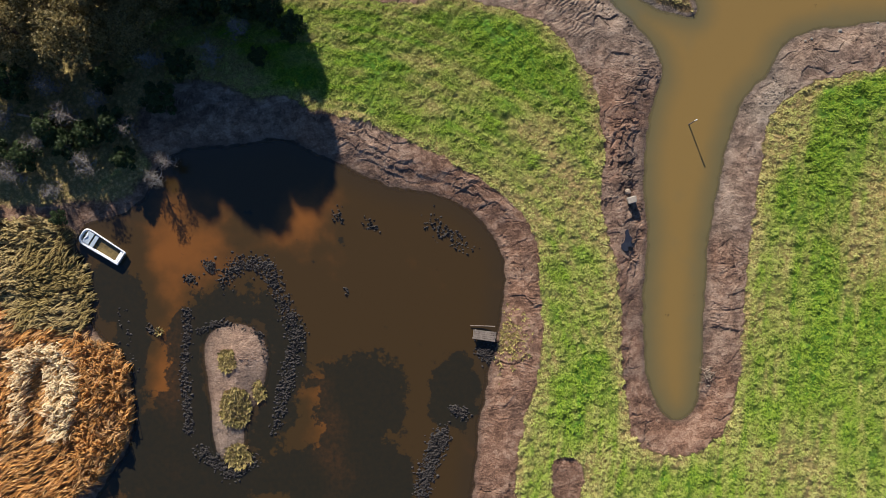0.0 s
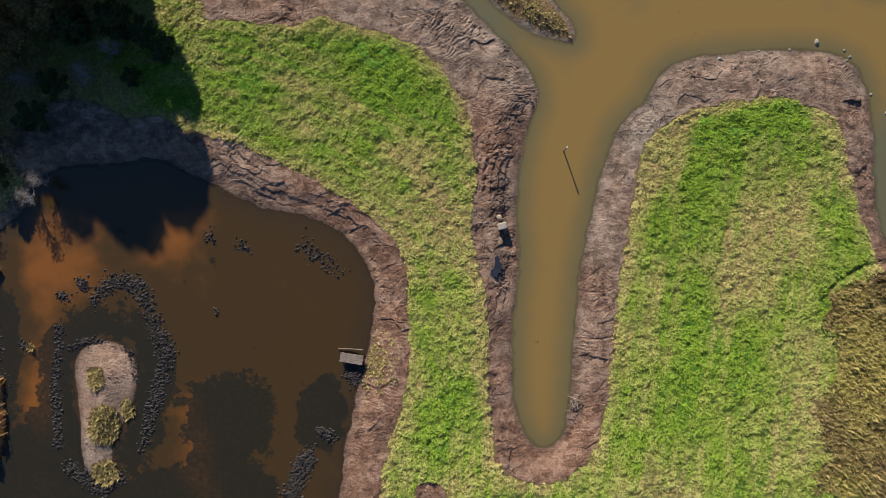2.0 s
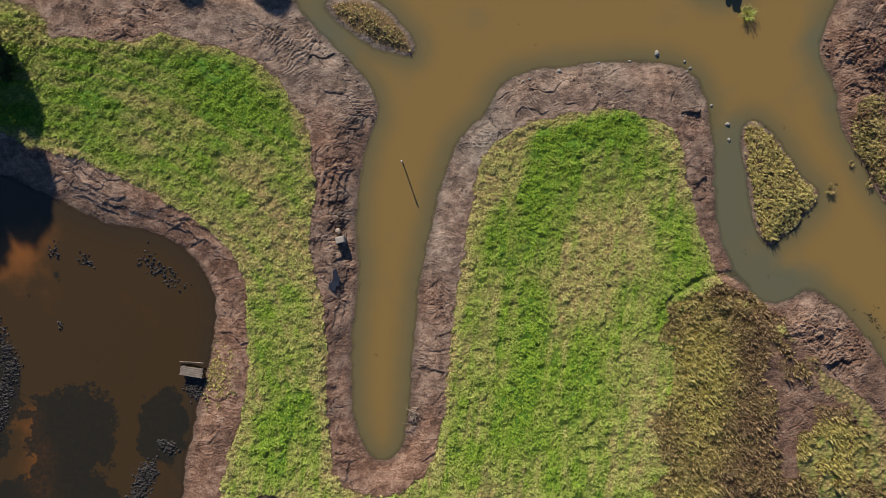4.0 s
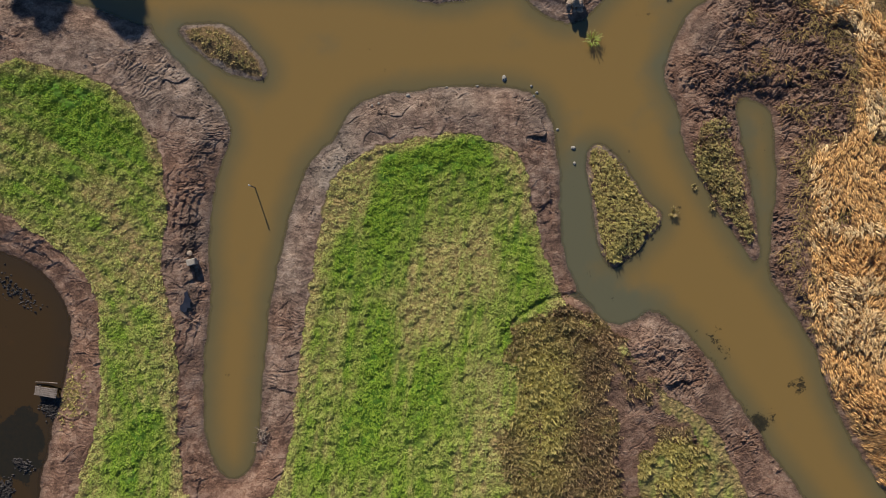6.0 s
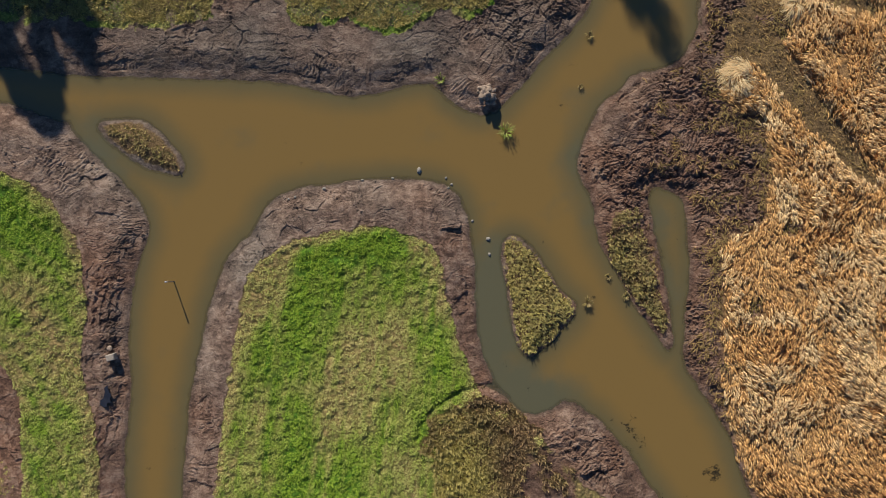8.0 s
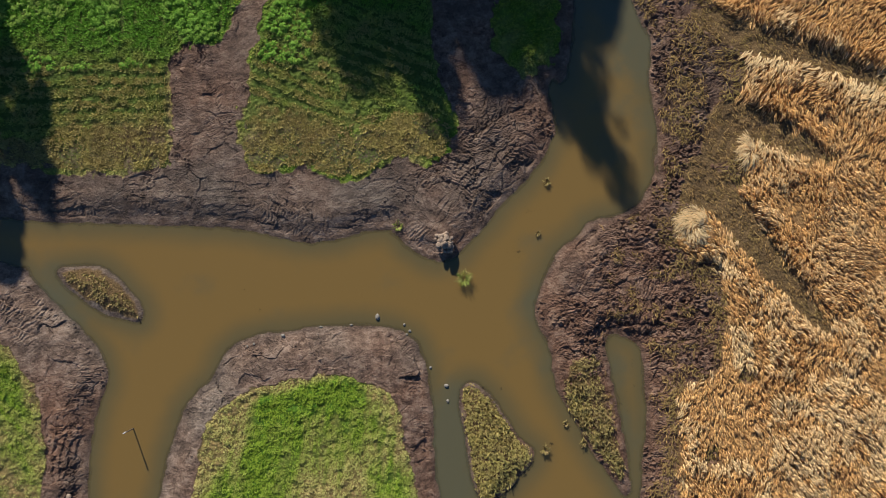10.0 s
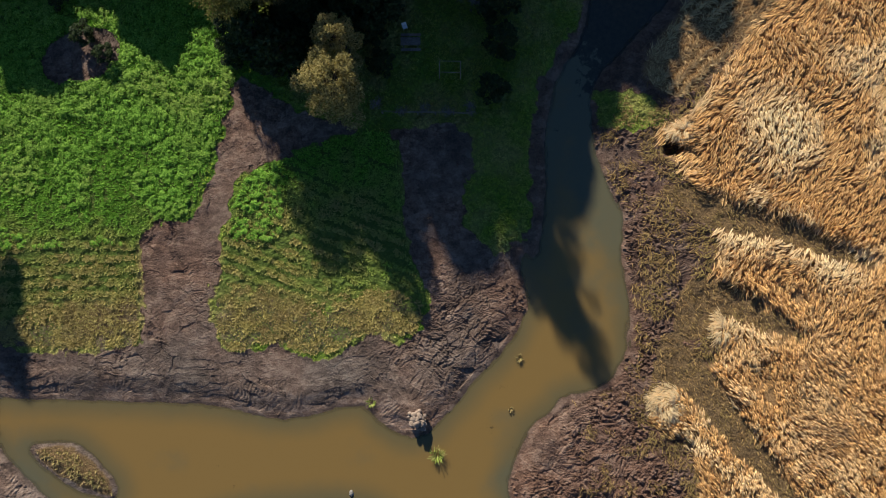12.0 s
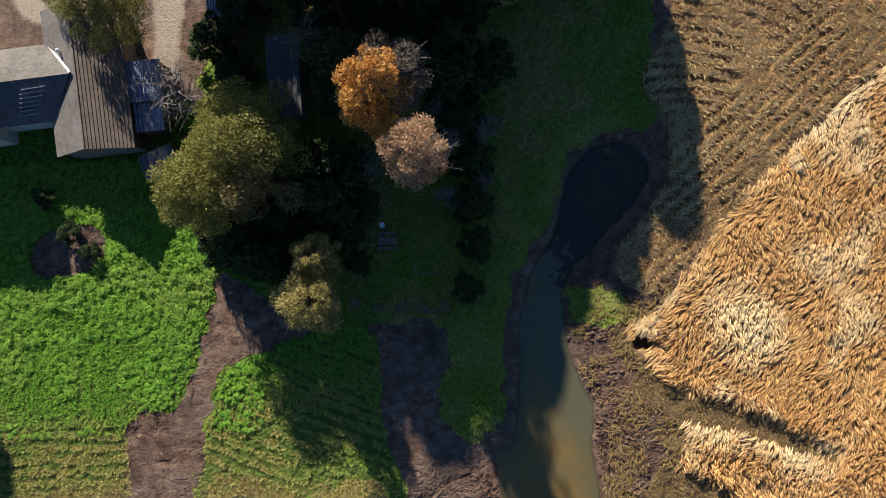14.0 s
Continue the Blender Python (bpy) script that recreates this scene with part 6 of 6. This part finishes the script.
def build_boat():
    boat = thing("rowing_boat", pose(-29.75, 3.1, WATER - 0.02, 0, 0, -33.5), "white plastic rowing boat with brown bilge water", "boat")
    L, B = 2.05, 0.72

    def plan(s, grow=0.0):
        """Outline of the boat: square stern at +x, rounded bow at -x."""
        pts = []
        for k in range(14):
            a = math.pi / 2 + math.pi * k / 13
            pts.append((-L + 0.75 + (0.75 + grow) * math.copysign(abs(math.cos(a)) ** 0.75, math.cos(a)), (B * s + grow) * math.copysign(abs(math.sin(a)) ** 0.6, math.sin(a))))
        pts += [(L + grow, -(B * s + grow) * 0.88), (L + grow, (B * s + grow) * 0.88)]
        return pts

    def shell(bm, levels):
        rings = [[bm.verts.new((x, y, z)) for x, y in plan(s, g)] for s, g, z in levels]
        n = len(rings[0])
        for r0, r1 in zip(rings, rings[1:]):
            for k in range(n):
                bm.faces.new((r0[k], r0[(k + 1) % n], r1[(k + 1) % n], r1[k]))
        return rings
    bm = bmesh.new()
    rings = shell(bm, [(0.72, -0.05, -0.02), (0.92, 0.0, 0.22), (1.0, 0.0, 0.46)])
    bm.faces.new(rings[0])
    bmesh.ops.recalc_face_normals(bm, faces=bm.faces)
    part("hull", bm, MAT_WHITE, boat)
    bm = bmesh.new()
    shell(bm, [(1.0, 0.03, 0.40), (1.0, 0.04, 0.47), (1.0, -0.04, 0.50), (1.0, -0.10, 0.46), (0.95, -0.12, 0.16)])
    part("gunwale", bm, MAT_WHITE, boat, "broad white gunwale")
    bm = bmesh.new()
    bm.faces.new([bm.verts.new((x, y, 0.17)) for x, y in plan(0.95, -0.09)])
    part("bilge", bm, MAT_BILGE, boat, "brown water and leaves in the bottom")
    bm = bmesh.new()
    box(bm, 0.62, 1.12, 0.05, pose(-1.38, 0, 0.40), 0.02)
    part("bow_deck", bm, MAT_BOAT_IN, boat, "blue-grey bow deck")
    bm = bmesh.new()
    box(bm, 0.34, 1.18, 0.06, pose(-0.78, 0, 0.34), 0.02)
    part("seat", bm, MAT_BOAT_IN, boat)
    bm = bmesh.new()
    box(bm, 0.24, 1.12, 0.06, pose(1.78, 0, 0.37), 0.02)
    part("stern_seat", bm, MAT_WHITE, boat)
    bm = bmesh.new()
    box(bm, 0.06, 0.95, 0.10, pose(2.10, 0, 0.44), 0.02)
    part("rubbing_strake", bm, MAT_RUBBER, boat)
    bm = bmesh.new()
    tube(bm, [(-1.62, -0.2, 0.44), (-1.5, 0.1, 0.47), (-1.62, 0.3, 0.44)], [0.05, 0.06, 0.05], 6)
    part("rope_coil", bm, MAT_WHITE, boat)


def build_jetty():
    jetty = thing("wooden_jetty", pose(3.6, -5.65, WATER, 0, 0, -9), "small grey plank jetty on short posts", "jetty")
    for k in range(5):
        bm = bmesh.new()
        box(bm, 2.05 - 0.05 * (k % 2), 0.15, 0.045, pose(0.02 * (k % 3), -0.34 + 0.17 * k, 0.52, 0, 0, 0.5 * (k - 2)), 0.008)
        part("plank", bm, MAT_BOARD, jetty)
    for x in (-0.8, 0.75):
        bm = bmesh.new()
        box(bm, 0.09, 0.86, 0.09, pose(x, 0, 0.45), 0.01)
        part("bearer", bm, MAT_BOARD, jetty)
        for y in (-0.36, 0.36):
            bm = bmesh.new()
            tube(bm, [(x, y, -0.9), (x, y, 0.44)], [0.06, 0.055], 7)
            part("post", bm, MAT_BARK, jetty)
    pole = thing("wooden_pole", pose(3.5, -4.85, WATER + 0.08, 0, 0, -3), "thin grey pole lying beside the jetty", "pole")
    bm = bmesh.new()
    tube(bm, [(-1.1, 0, 0.05), (0, 0.02, 0.08), (1.1, 0, 0.25)], [0.035, 0.04, 0.045], 6)
    part("shaft", bm, MAT_BOARD, pole)


def build_marker():
    post = thing("marker_post", pose(22.6, 12.7, WATER), "slim white-topped wooden post standing in the water", "post")
    bm = bmesh.new()
    tube(bm, [(0, 0, -1.0), (0.01, 0, 0.6), (0.0, 0.01, 1.55)], [0.06, 0.055, 0.05], 8)
    part("shaft", bm, MAT_BOARD, post)
    bm = bmesh.new()
    tube(bm, [(0, 0.01, 1.55), (0, 0.01, 2.02), (0, 0.01, 2.06)], [0.062, 0.062, 0.03], 8)
    part("cap", bm, MAT_WHITE, post, "white painted top")


def ground_at(x, y):
    return float(survey(np.array([x]), np.array([y]))[0][0])


def build_stones():
    pile = thing("stone_pile", pose(51.8, 29.05, ground_at(51.8, 29.05)), "heap of pale field stones on the mud point", "stones")
    rng = random.Random(4)
    spots = []
    for ring, count, r, z in ((0, 11, 0.80, 0.14), (1, 8, 0.52, 0.42), (2, 4, 0.24, 0.72), (3, 2, 0.12, 0.95)):
        for k in range(count):
            a = 2 * math.pi * k / count + 0.6 * ring + rng.uniform(-0.2, 0.2)
            spots.append((math.cos(a) * r * rng.uniform(0.75, 1.2), math.sin(a) * r * rng.uniform(0.75, 1.2), z * rng.uniform(0.85, 1.1)))
    for k, (x, y, z) in enumerate(spots):
        ob = boulder("stone", rng.uniform(0.15, 0.30), 40 + k, MAT_STONE, pile)
        ob.matrix_local = pose(x, y, z, rng.uniform(-25, 25), rng.uniform(-25, 25), rng.uniform(0, 360))
    stake = thing("stake", pose(52.15, 28.6, WATER), "thin stake leaning at the stone heap", "stake")
    bm = bmesh.new()
    tube(bm, [(0, 0, -0.2), (0.05, -0.02, 1.3)], [0.035, 0.03], 6)
    part("shaft", bm, MAT_BOARD, stake)
    # single stones along the water's edge
    for k, (x, y, s) in enumerate(((45.45, 22.35, 0.27), (36.7, 20.9, 0.17), (34.0, 20.2, 0.13), (33.4, 20.0, 0.12), (47.9, 21.6, 0.15), (48.4, 21.0, 0.13), (48.1, 20.7, 0.12), (40.2, 21.6, 0.14), (51.6, 15.9, 0.2), (51.7, 14.5, 0.16), (43.0, 21.7, 0.12), (50.2, 17.6, 0.13))):
        name = thing("shore_stone", pose(x, y, max(ground_at(x, y), WATER)), "small stone at the water's edge", "stone", "shore stones")
        ob = boulder("stone", s, 70 + k, MAT_STONE_DARK, name)
    # the block and boulder on the channel's bank
    block = thing("concrete_block", pose(17.05, 6.0, ground_at(17.05, 6.0) - 0.08, 4, -5, 12), "pale broken concrete block half sunk in mud", "block")
    bm = bmesh.new()
    box(bm, 0.78, 0.58, 0.72, pose(0, 0, 0.35), 0.06)
    for v in bm.verts:
        v.co += Vector((noise.noise(v.co * 3), noise.noise(v.co * 3 + Vector((5, 0, 0))), 0)) * 0.07
    part("body", bm, MAT_CONCRETE, block)
    rock = thing("boulder", pose(16.75, 6.75, ground_at(16.75, 6.75)), "white rounded boulder beside the concrete block", "stone")
    boulder("stone", 0.26, 99, MAT_STONE, rock)


def build_puddle():
    bm = bmesh.new()
    ring = []
    for k in range(18):
        a = 2 * math.pi * k / 18
        r = 1.1 + 0.75 * noise.noise(Vector((math.cos(a) * 2.3, math.sin(a) * 2.3, 3.1)))
        ring.append(bm.verts.new((0.5 * r * math.cos(a), 0.85 * r * math.sin(a), 0)))
    bm.faces.new(ring)
    ob = part("puddle", bm, MAT_PUDDLE)
    x, y = 16.35, 2.3
    high = survey(x + np.array([-0.4, 0, 0.4, 0, 0]), y + np.array([0, 0.7, 0, -0.7, 0]))[0]
    ob.matrix_world = pose(x, y, float(high.mean()) + 0.03, 0, 0, -8)
    tagged(ob, "dark puddle of seepage water in the mud", "puddle", kind="structure")


def build_brush_heap():
    heap = thing("brush_heap", pose(23.35, -9.7, ground_at(23.35, -9.7)), "heap of pale twigs and litter at the channel's end", "brushwood")
    rng = random.Random(9)
    for k in range(46):
        bm = bmesh.new()
        a, l = rng.uniform(0, 6.28), rng.uniform(0.25, 0.7)
        x, y, z = rng.gauss(0, 0.28), rng.gauss(0, 0.42), rng.uniform(0.02, 0.4)
        dx, dy, dz = math.cos(a) * l, math.sin(a) * l, rng.uniform(-0.1, 0.25)
        tube(bm, [(x - dx / 2, y - dy / 2, z), (x + rng.gauss(0, 0.04), y, z + 0.05), (x + dx / 2, y + dy / 2, z + dz)], [0.03, 0.035, 0.015], 4)
        part("twig", bm, MAT_STONE if k % 3 else MAT_BARK, heap)


def stems(x, y, count, spread, long, high, seed, out=0.0):
    """Bent stems from a small foot, as arrays for a ribbon mesh."""
    rng = np.random.default_rng(seed)
    a = rng.uniform(0, 2 * np.pi, count)
    r = spread * np.sqrt(rng.random(count))
    px, py = np.cos(a) * r, np.sin(a) * r
    lean = a + rng.normal(0, 0.5 if out else 2.0, count)
    return px, py, lean, long * rng.uniform(0.6, 1.3, count), high * rng.uniform(0.6, 1.2, count), rng


def stem_mesh(name, px, py, pz, angle, length, width, height, mat, tint):
    n = len(px)
    rows = []
    for along, up, wide in ((0.0, 0.0, 0.6), (0.3, 0.75, 1.0), (0.7, 1.0, 0.8), (1.0, 0.7, 0.1)):
        cx, cy, cz = px + np.cos(angle) * length * along, py + np.sin(angle) * length * along, pz + height * up
        for side in (-1, 1):
            rows.append(np.stack([cx - side * np.sin(angle) * width * wide * 0.5, cy + side * np.cos(angle) * width * wide * 0.5, cz], -1))
    v = np.stack(rows, axis=1).reshape(-1, 3)
    f = ((np.arange(n) * 8)[:, None, None] + np.array([[0, 1, 3, 2], [2, 3, 5, 4], [4, 5, 7, 6]])[None]).reshape(-1, 4)
    return mesh_of(name, v, f, mat, tint=np.repeat(tint, 8))


def build_water_plants():
    for k, (x, y, s, mat, label) in enumerate(((53.5, 25.7, 0.75, MAT_GRASS, "green reed clump rising from the water"), (60.4, 29.6, 0.3, MAT_WEED, "small dead plant in the shallows"), (62.4, 12.2, 0.3, MAT_WEED, "withered stalks in the shallow water"), (61.4, 34.3, 0.4, MAT_WEED, "drowned weed clump under the bank"),
                                              (64.0, 10.4, 0.4, MAT_WEED, "withered stalks beside the spit"), (47.6, 30.7, 0.5, MAT_GRASS, "green tuft at the foot of the mud bank"), (74.4, 5.0, 0.45, MAT_WEED, "bent dead stalks at the reed edge"), (-24.9, -4.6, 0.4, MAT_WEED, "small weed clump in the pond"), (60.4, 9.9, 0.5, MAT_WEED, "weed fringe at the islet's tip"))):
        foot = thing("water_plant", pose(x, y, WATER - 0.05), label, "plant")
        px, py, a, l, h, rng = stems(x, y, int(60 * s + 14), 0.45 * s, 0.8 * s, 0.9 * s, 200 + k, 1.0)
        ob = new("tuft", stem_mesh("tuft", px, py, px * 0, a, l, np.full(len(px), 0.055), h, mat, rng.uniform(0, 0.8, len(px))))
        ob.parent = foot


def build_reed_heaps():
    for k, (x, y, rx, ry, high, label) in enumerate(((74.5, 29.9, 1.6, 1.7, 0.9, "pale heap of torn reeds above the mud"), (91.2, 69.6, 0.9, 0.8, 0.8, "rounded reed tussock in the bed"), (96.8, 72.6, 0.9, 1.0, 0.9, "pale reed tussock standing high"),
                                                     (79.7, 36.4, 0.7, 1.5, 0.6, "pale reeds pushed up beside bare mud"), (76.8, 54.6, 1.2, 0.7, 0.6, "pale reeds round the pit"))):
        foot = thing("reed_heap", pose(x, y, ground_at(x, y) - 0.05), label, "reeds", "reed heaps")
        rng = np.random.default_rng(300 + k)
        n = int(300 * rx * ry)
        a, r = rng.uniform(0, 2 * np.pi, n), np.sqrt(rng.random(n))
        lock = np.round(a * 2.5) / 2.5
        px, py = np.cos(a) * r * rx, np.sin(a) * r * ry
        pz = high * (1 - r ** 2) * (0.7 + 0.3 * np.sin(a * 3 + k))
        ob = new("tuft", stem_mesh("tuft", px, py, pz, 0.55 * lock + 0.45 * reed_angle(x + px, y + py) + rng.normal(0, 0.35, n), rng.uniform(0.4, 0.9, n), rng.uniform(0.04, 0.08, n), high * 0.16 * rng.uniform(0.3, 1.3, n), MAT_REED, np.clip(rng.normal(0.8, 0.18, n), 0, 1)))
        ob.parent = foot


def build_garden():
    goal = thing("football_goal", pose(55.9, 60.85, 0, 0, 0, -3), "small football goal of thin pale tubes", "goal")
    for a, b in (((-0.95, 0.48, 0), (-0.95, 0.48, 1.75)), ((0.95, 0.48, 0), (0.95, 0.48, 1.75)), ((-0.95, 0.48, 1.75), (0.95, 0.48, 1.75)), ((-0.95, -0.48, 1.6), (0.95, -0.48, 1.6)), ((-0.95, 0.48, 1.75), (-0.95, -0.48, 1.6)), ((0.95, 0.48, 1.75), (0.95, -0.48, 1.6)), ((-0.95, -0.48, 1.6), (-0.95, -0.7, 0)), ((0.95, -0.48, 1.6), (0.95, -0.7, 0))):
        bm = bmesh.new()
        tube(bm, [a, b], [0.03, 0.03], 6)
        part("tube", bm, MAT_STONE, goal)
    table = thing("picnic_table", pose(52.4, 63.55, 0, 0, 0, -2), "grey wooden picnic table on the shaded lawn", "table")
    for k in range(5):
        bm = bmesh.new()
        box(bm, 1.8, 0.14, 0.035, pose(0, -0.3 + 0.15 * k, 0.74), 0.006)
        part("board", bm, MAT_BOARD, table)
    for y in (-0.68, 0.68):
        bm = bmesh.new()
        box(bm, 1.8, 0.24, 0.035, pose(0, y, 0.44), 0.006)
        part("bench", bm, MAT_BOARD, table)
    for x in (-0.65, 0.65):
        for s in (-1, 1):
            bm = bmesh.new()
            box(bm, 0.07, 0.05, 0.95, pose(x, s * 0.42, 0.37, s * 38, 0, 0), 0.006)
            part("leg", bm, MAT_BOARD, table)
    chair = thing("garden_chair", pose(51.9, 65.0, 0, 0, 0, 15), "small pale garden chair on the lawn", "chair")
    bm = bmesh.new()
    box(bm, 0.45, 0.42, 0.03, pose(0, 0, 0.44), 0.01)
    part("seat", bm, MAT_FLASHING, chair)
    bm = bmesh.new()
    box(bm, 0.45, 0.03, 0.45, pose(0, 0.21, 0.68, -8, 0, 0), 0.01)
    part("backrest", bm, MAT_FLASHING, chair)
    for x in (-0.2, 0.2):
        for y in (-0.18, 0.18):
            bm = bmesh.new()
            tube(bm, [(x, y, 0), (x, y, 0.43)], [0.018, 0.018], 5)
            part("leg", bm, MAT_FLASHING, chair)
    fence = thing("wooden_fence", pose(49.6, 57.2, 0, 0, 0, -3.2), "low grey post-and-rail fence along the lawn", "fence")
    for k in range(6):
        bm = bmesh.new()
        box(bm, 0.09, 0.09, 1.1, pose(1.62 * k, 0, 0.5), 0.01)
        part("post", bm, MAT_BOARD, fence)
    for z in (0.5, 0.95):
        bm = bmesh.new()
        box(bm, 8.2, 0.035, 0.10, pose(4.05, 0.07, z), 0.008)
        part("rail", bm, MAT_BOARD, fence)
    log = thing("fallen_trunk", pose(-36.0, 14.6, 0.1, 0, 0, -14), "pale fallen trunk lying in the marsh", "log")
    bm = bmesh.new()
    tube(bm, [(-0.6, 0, 0.3), (1.2, 0.05, 0.5), (3.0, 0, 0.35)], [0.11, 0.09, 0.05], 7)
    part("stem", bm, MAT_STONE, log)


build_boat()
build_jetty()
build_marker()
build_stones()
build_brush_heap()
build_puddle()
build_water_plants()
build_reed_heaps()
build_garden()
